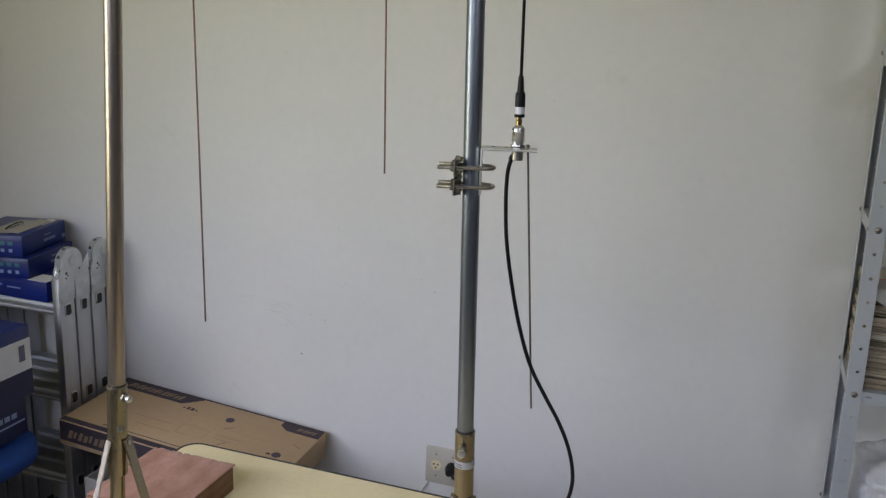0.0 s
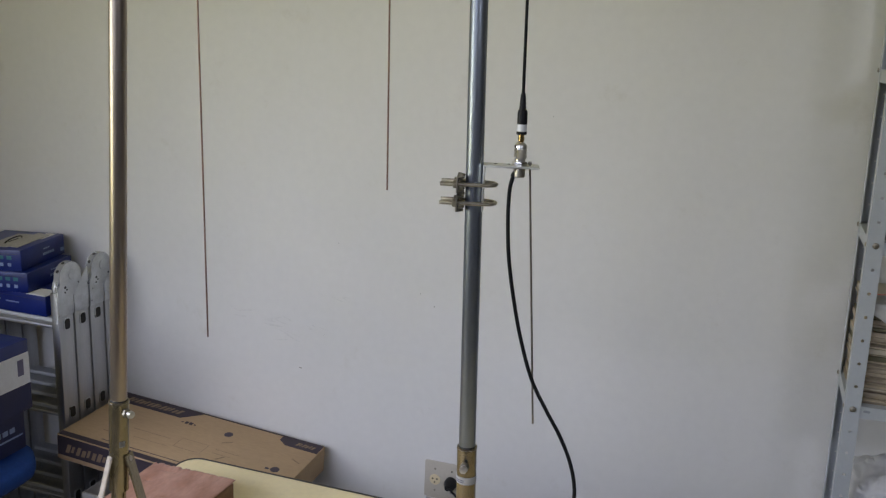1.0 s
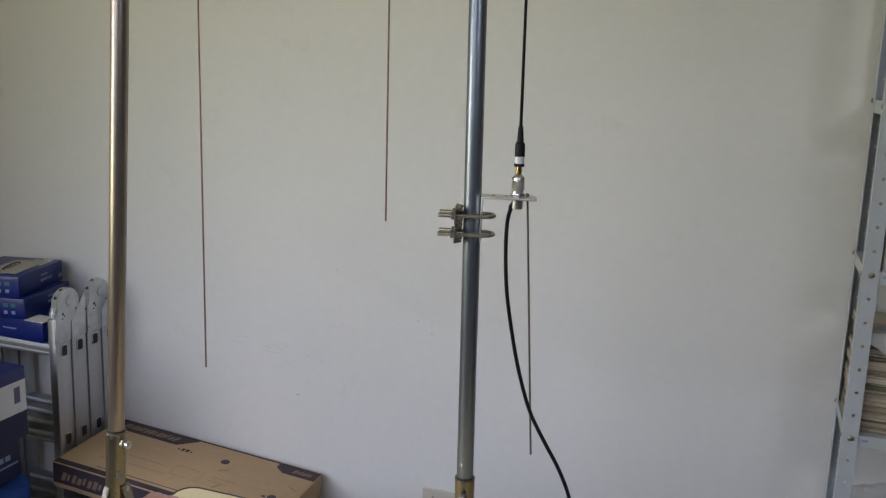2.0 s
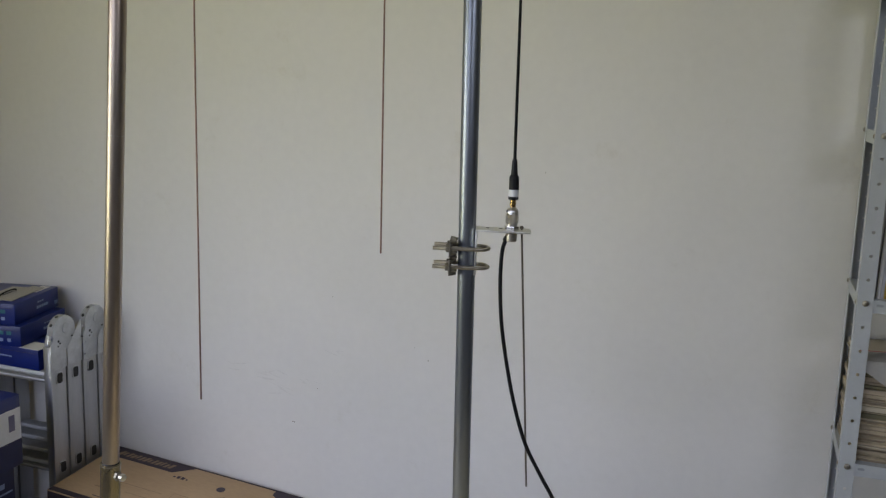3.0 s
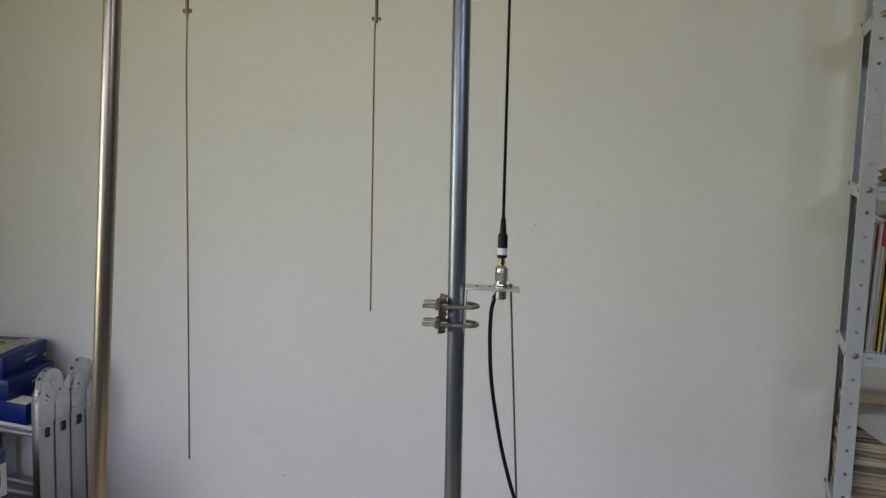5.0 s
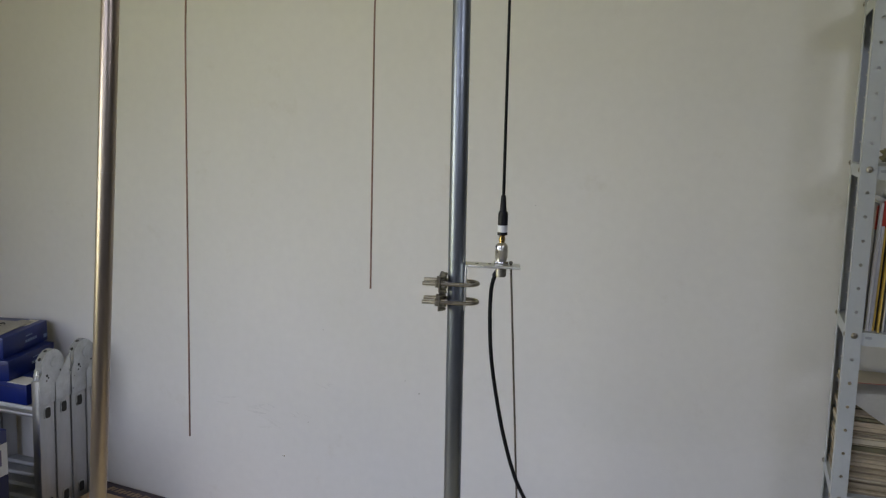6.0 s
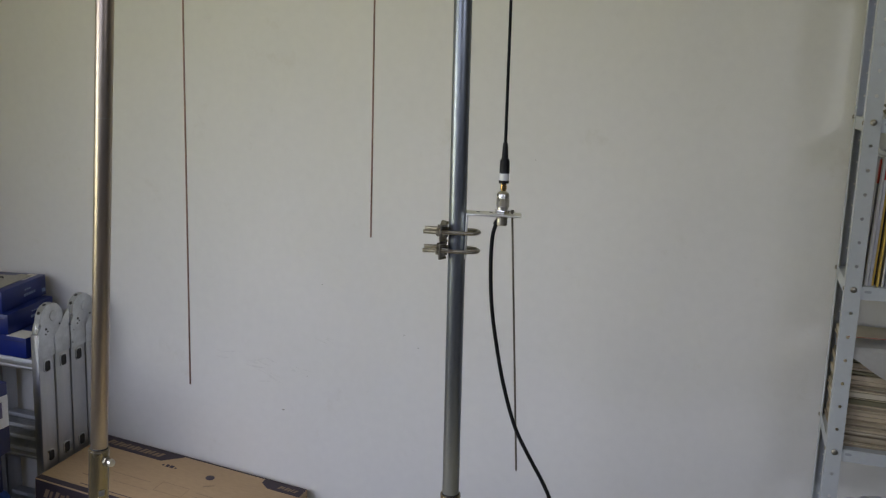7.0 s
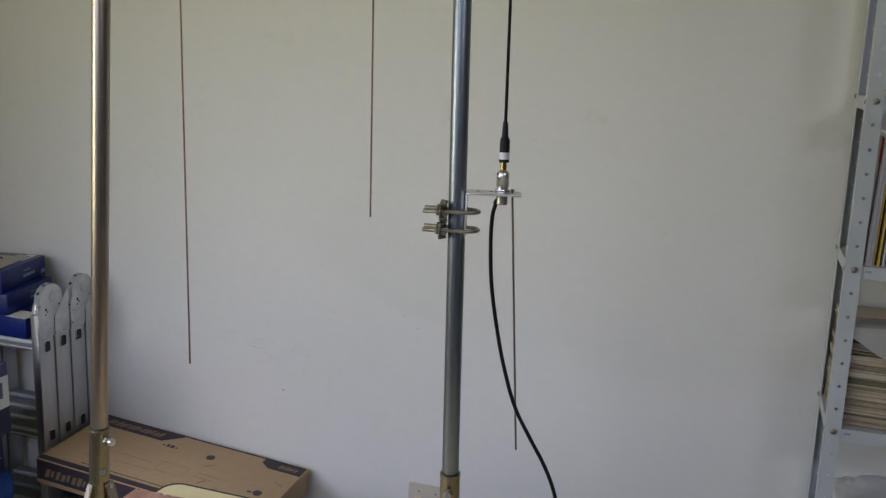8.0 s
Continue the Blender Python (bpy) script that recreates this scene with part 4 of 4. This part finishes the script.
def bracket():
    px, py = 0.386, -0.94
    b = thing("antenna_bracket", (0.4015, py, 1.43), "aluminium angle bracket held on the mast by two U-bolts", "bracket")
    ym, yp = -0.9575, -0.9195
    plate = part("plate", turned(merge(box(0.3998, 0.4028, ym, yp, 1.444, 1.5145, 0.0008), box(0.4, 0.4845, ym, yp, 1.5125, 1.5155, 0.0008))), ALU_PLATE, b)
    for x in (0.418, 0.438):
        part("plate_hole", turned(lathe((x, -0.934, 1.5157), (0, 0, 1), [(0, 0.003), (0.0003, 0.003)], 14)), HOLE_SHADE, plate)
    for z in (1.4845, 1.4555):
        rr, hx = 0.0172, 0.4040
        keys = [Vector((0.3355, py - rr, z)), Vector((0.36, py - rr, z))]
        keys += [Vector((hx + rr * math.sin(radians(a)), py - rr * math.cos(radians(a)), z)) for a in range(0, 181, 15)]
        keys += [Vector((0.36, py + rr, z)), Vector((0.3355, py + rr, z))]
        u = part("u_bolt", turned(tube(keys, 0.003, 14)), BOLT, b, "zinc U-bolt with threaded ends")
        for y in (py - rr, py + rr):
            threads = [lathe((0.336 + 0.0016 * i, y, z), (1, 0, 0), [(0, 0.0029), (0.0008, 0.0034), (0.0016, 0.0029)], 14) for i in range(12)]
            part("thread", turned(merge(*threads)), BOLT, u)
            part("nut", turned(prism(hexagon(0.0062), 0, 0.005, Matrix.Translation((0.3555, y, z)) @ pose(0, 0, 0, 0, 90), 0.0006)), CAST, u)
        # toothed saddle between nuts and tube
        teeth = [(0.3610, py - 0.026), (0.3635, py - 0.026), (0.3725, py - 0.014), (0.3715, py - 0.01), (0.3695, py - 0.008), (0.3698, py - 0.004), (0.3685, py), (0.3698, py + 0.004), (0.3695, py + 0.008), (0.3715, py + 0.01), (0.3725, py + 0.014), (0.3635, py + 0.026), (0.3610, py + 0.026)]
        part("saddle", turned(merge(prism(teeth, z - 0.0125, z - 0.0085, None, 0.0005), prism(teeth, z + 0.0085, z + 0.0125, None, 0.0005), box(0.3607, 0.3635, py - 0.026, py + 0.026, z - 0.0125, z + 0.0125, 0.0008))), CAST, b, "toothed steel saddle clamp")
    # drop rod under the plate
    part("ground_rod", rod((0.4665, -0.915, 1.519), (0.4945, -0.893, 1.086), 0.0016, seg=12), DULL_ROD, b, "thin dull metal rod")
    part("rod_nut", lathe((0.4665, -0.915, 1.5175), (0, 0, 1), [(0, 0.003), (0.003, 0.003), (0.0042, 0.002)], 12), CAST, b)
    return b


bracket()


def whip_antenna():
    c = CLAMP @ Vector((0.4548, -0.9395, 0))
    up = Vector((-0.024, 0.0, 1)).normalized()
    a = thing("whip_antenna", (c.x, c.y, 1.49), "black whip antenna on a nickel connector", "antenna")
    p = lambda z: c + Vector((0, 0, z))
    part("panel_socket", lathe(p(1.4945), (0, 0, 1), [(0.003, 0.0075), (0.004, 0.0088), (0.018, 0.0088), (0.0199, 0.008)], 28), BOLT, a)
    part("panel_nut", prism(hexagon(0.0115), 1.5157, 1.5215, Matrix.Translation((c.x, c.y, 0)), 0.0006), NICKEL, a)
    prof = [(0, 0.0085), (0.004, 0.0085), (0.0045, 0.0097), (0.006, 0.0103)]
    prof += [(0.007 + 0.0008 * i, 0.0103 if i % 2 else 0.0098) for i in range(15)]
    prof += [(0.0192, 0.0092), (0.0205, 0.0092), (0.0208, 0.0098), (0.0245, 0.0094), (0.0265, 0.0084), (0.0275, 0.0066), (0.029, 0.0055), (0.0295, 0.004)]
    part("adapter", lathe(p(1.5215), (0, 0, 1), prof, 32), SATIN, a, "knurled nickel adapter")
    # black disc for the shaded bayonet opening
    part("bayonet_slot", lathe(p(1.5445) + Vector((-0.0066, -0.0064, 0)), (-0.72, -0.69, 0), [(0, 0.0022), (0.0006, 0.0021)], 12), HOLE_SHADE, a)
    part("gold_plug", lathe(p(1.550), up, [(0, 0.0042), (0.003, 0.0042), (0.0035, 0.005), (0.008, 0.005), (0.0085, 0.0045), (0.0135, 0.0045)], 20), GOLD, a, "gold plated plug")
    part("base_ring", lathe(p(1.5625), up, [(0, 0.0074), (0.0005, 0.0078), (0.0045, 0.0078), (0.005, 0.0074)]), BLACK, a)
    part("white_band", lathe(p(1.5672) , up, [(0, 0.0074), (0.0003, 0.0077), (0.0105, 0.0077), (0.011, 0.0073)]), BAND, a, "white band")
    part("boot", lathe(p(1.578), up, [(0, 0.0077), (0.018, 0.0075), (0.0205, 0.0068), (0.0222, 0.0053), (0.026, 0.0049), (0.042, 0.0040), (0.0455, 0.0036), (0.0465, 0.0022)]), BLACK, a, "black tapered boot")
    part("whip", rod(p(1.62) + up * 0.0 + Vector((-0.001, 0, 0)), p(1.62) + Vector((-0.0115, 0, 0.52)), 0.0025, 0.002, 14), WHIP, a, "thin black whip")


whip_antenna()

cable = thing("coaxial_cable", (0.45, -0.936, 0.75), "black coaxial cable hanging from the antenna socket", "cable")
run = curve_points([(0.4475, -0.924, 1.503), (0.4435, -0.926, 1.495), (0.4405, -0.928, 1.475), (0.4415, -0.931, 1.43), (0.4475, -0.934, 1.37), (0.4585, -0.931, 1.305), (0.474, -0.93, 1.24), (0.4955, -0.93, 1.177),
                    (0.522, -0.93, 1.13), (0.547, -0.93, 1.09), (0.566, -0.93, 1.05), (0.5765, -0.93, 1.01), (0.577, -0.93, 0.975), (0.566, -0.935, 0.93), (0.545, -0.96, 0.86), (0.54, -1.0, 0.79), (0.56, -1.06, 0.748), (0.62, -1.14, 0.7437), (0.75, -1.2, 0.7437)])
part("jacket", tube(run, 0.0031, 14), CABLE, cable)
part("cable_gland", lathe((0.4475, -0.924, 1.505), (-0.5, -0.1, -0.8), [(0, 0.0042), (0.006, 0.0042), (0.009, 0.0036)], 16), BLACK, cable)


# ---- vertical rod elements carried by the first mast ----
def rod_antenna():
    t = thing("rod_antenna", l_at(2.09), "copper rod elements hanging from a boom on the mast", "antenna")
    zb = 2.09
    p0 = l_at(zb)
    part("boom", rod(p0 + Vector((-0.1, -0.035, 0.02)), (0.30, -0.929, zb + 0.02), 0.008), GALV, t)
    for low, top, mat in (((-0.030, -1.038, 1.203), (-0.0275, -1.047, zb + 0.02), COPPER), ((0.246, -0.947, 1.462), (0.243, -0.952, zb + 0.02), COPPER)):
        low, top = Vector(low), Vector(top)
        d = (top - low)
        at = lambda z: low + d * ((z - low.z) / d.z)
        bow = [low, at(low.z + 0.33 * d.z) + Vector((-0.001 if low.x < 0 else -0.0012, 0, 0)), at(low.z + 0.66 * d.z) + Vector((-0.002 if low.x < 0 else -0.0022, 0, 0)), at(1.93)]
        el = part("element", tube(curve_points(bow), 0.0014, 10), mat, t, "thin bare copper rod")
        part("element_tube", rod(at(1.912), top, 0.0027, seg=14), mat, el)
        for s in (-1, 1):
            part("clamp_screw", lathe(at(1.9185) + Vector((s * 0.0024, 0, 0)), (s, 0, 0), [(0, 0.0018), (0.0022, 0.0018), (0.0023, 0.0032), (0.0042, 0.003)], 12), CAST, el)
        part("boom_clip", box(top.x - 0.011, top.x + 0.011, top.y - 0.011, top.y + 0.011, top.z - 0.012, top.z + 0.012, 0.002), BLACK, el)


rod_antenna()
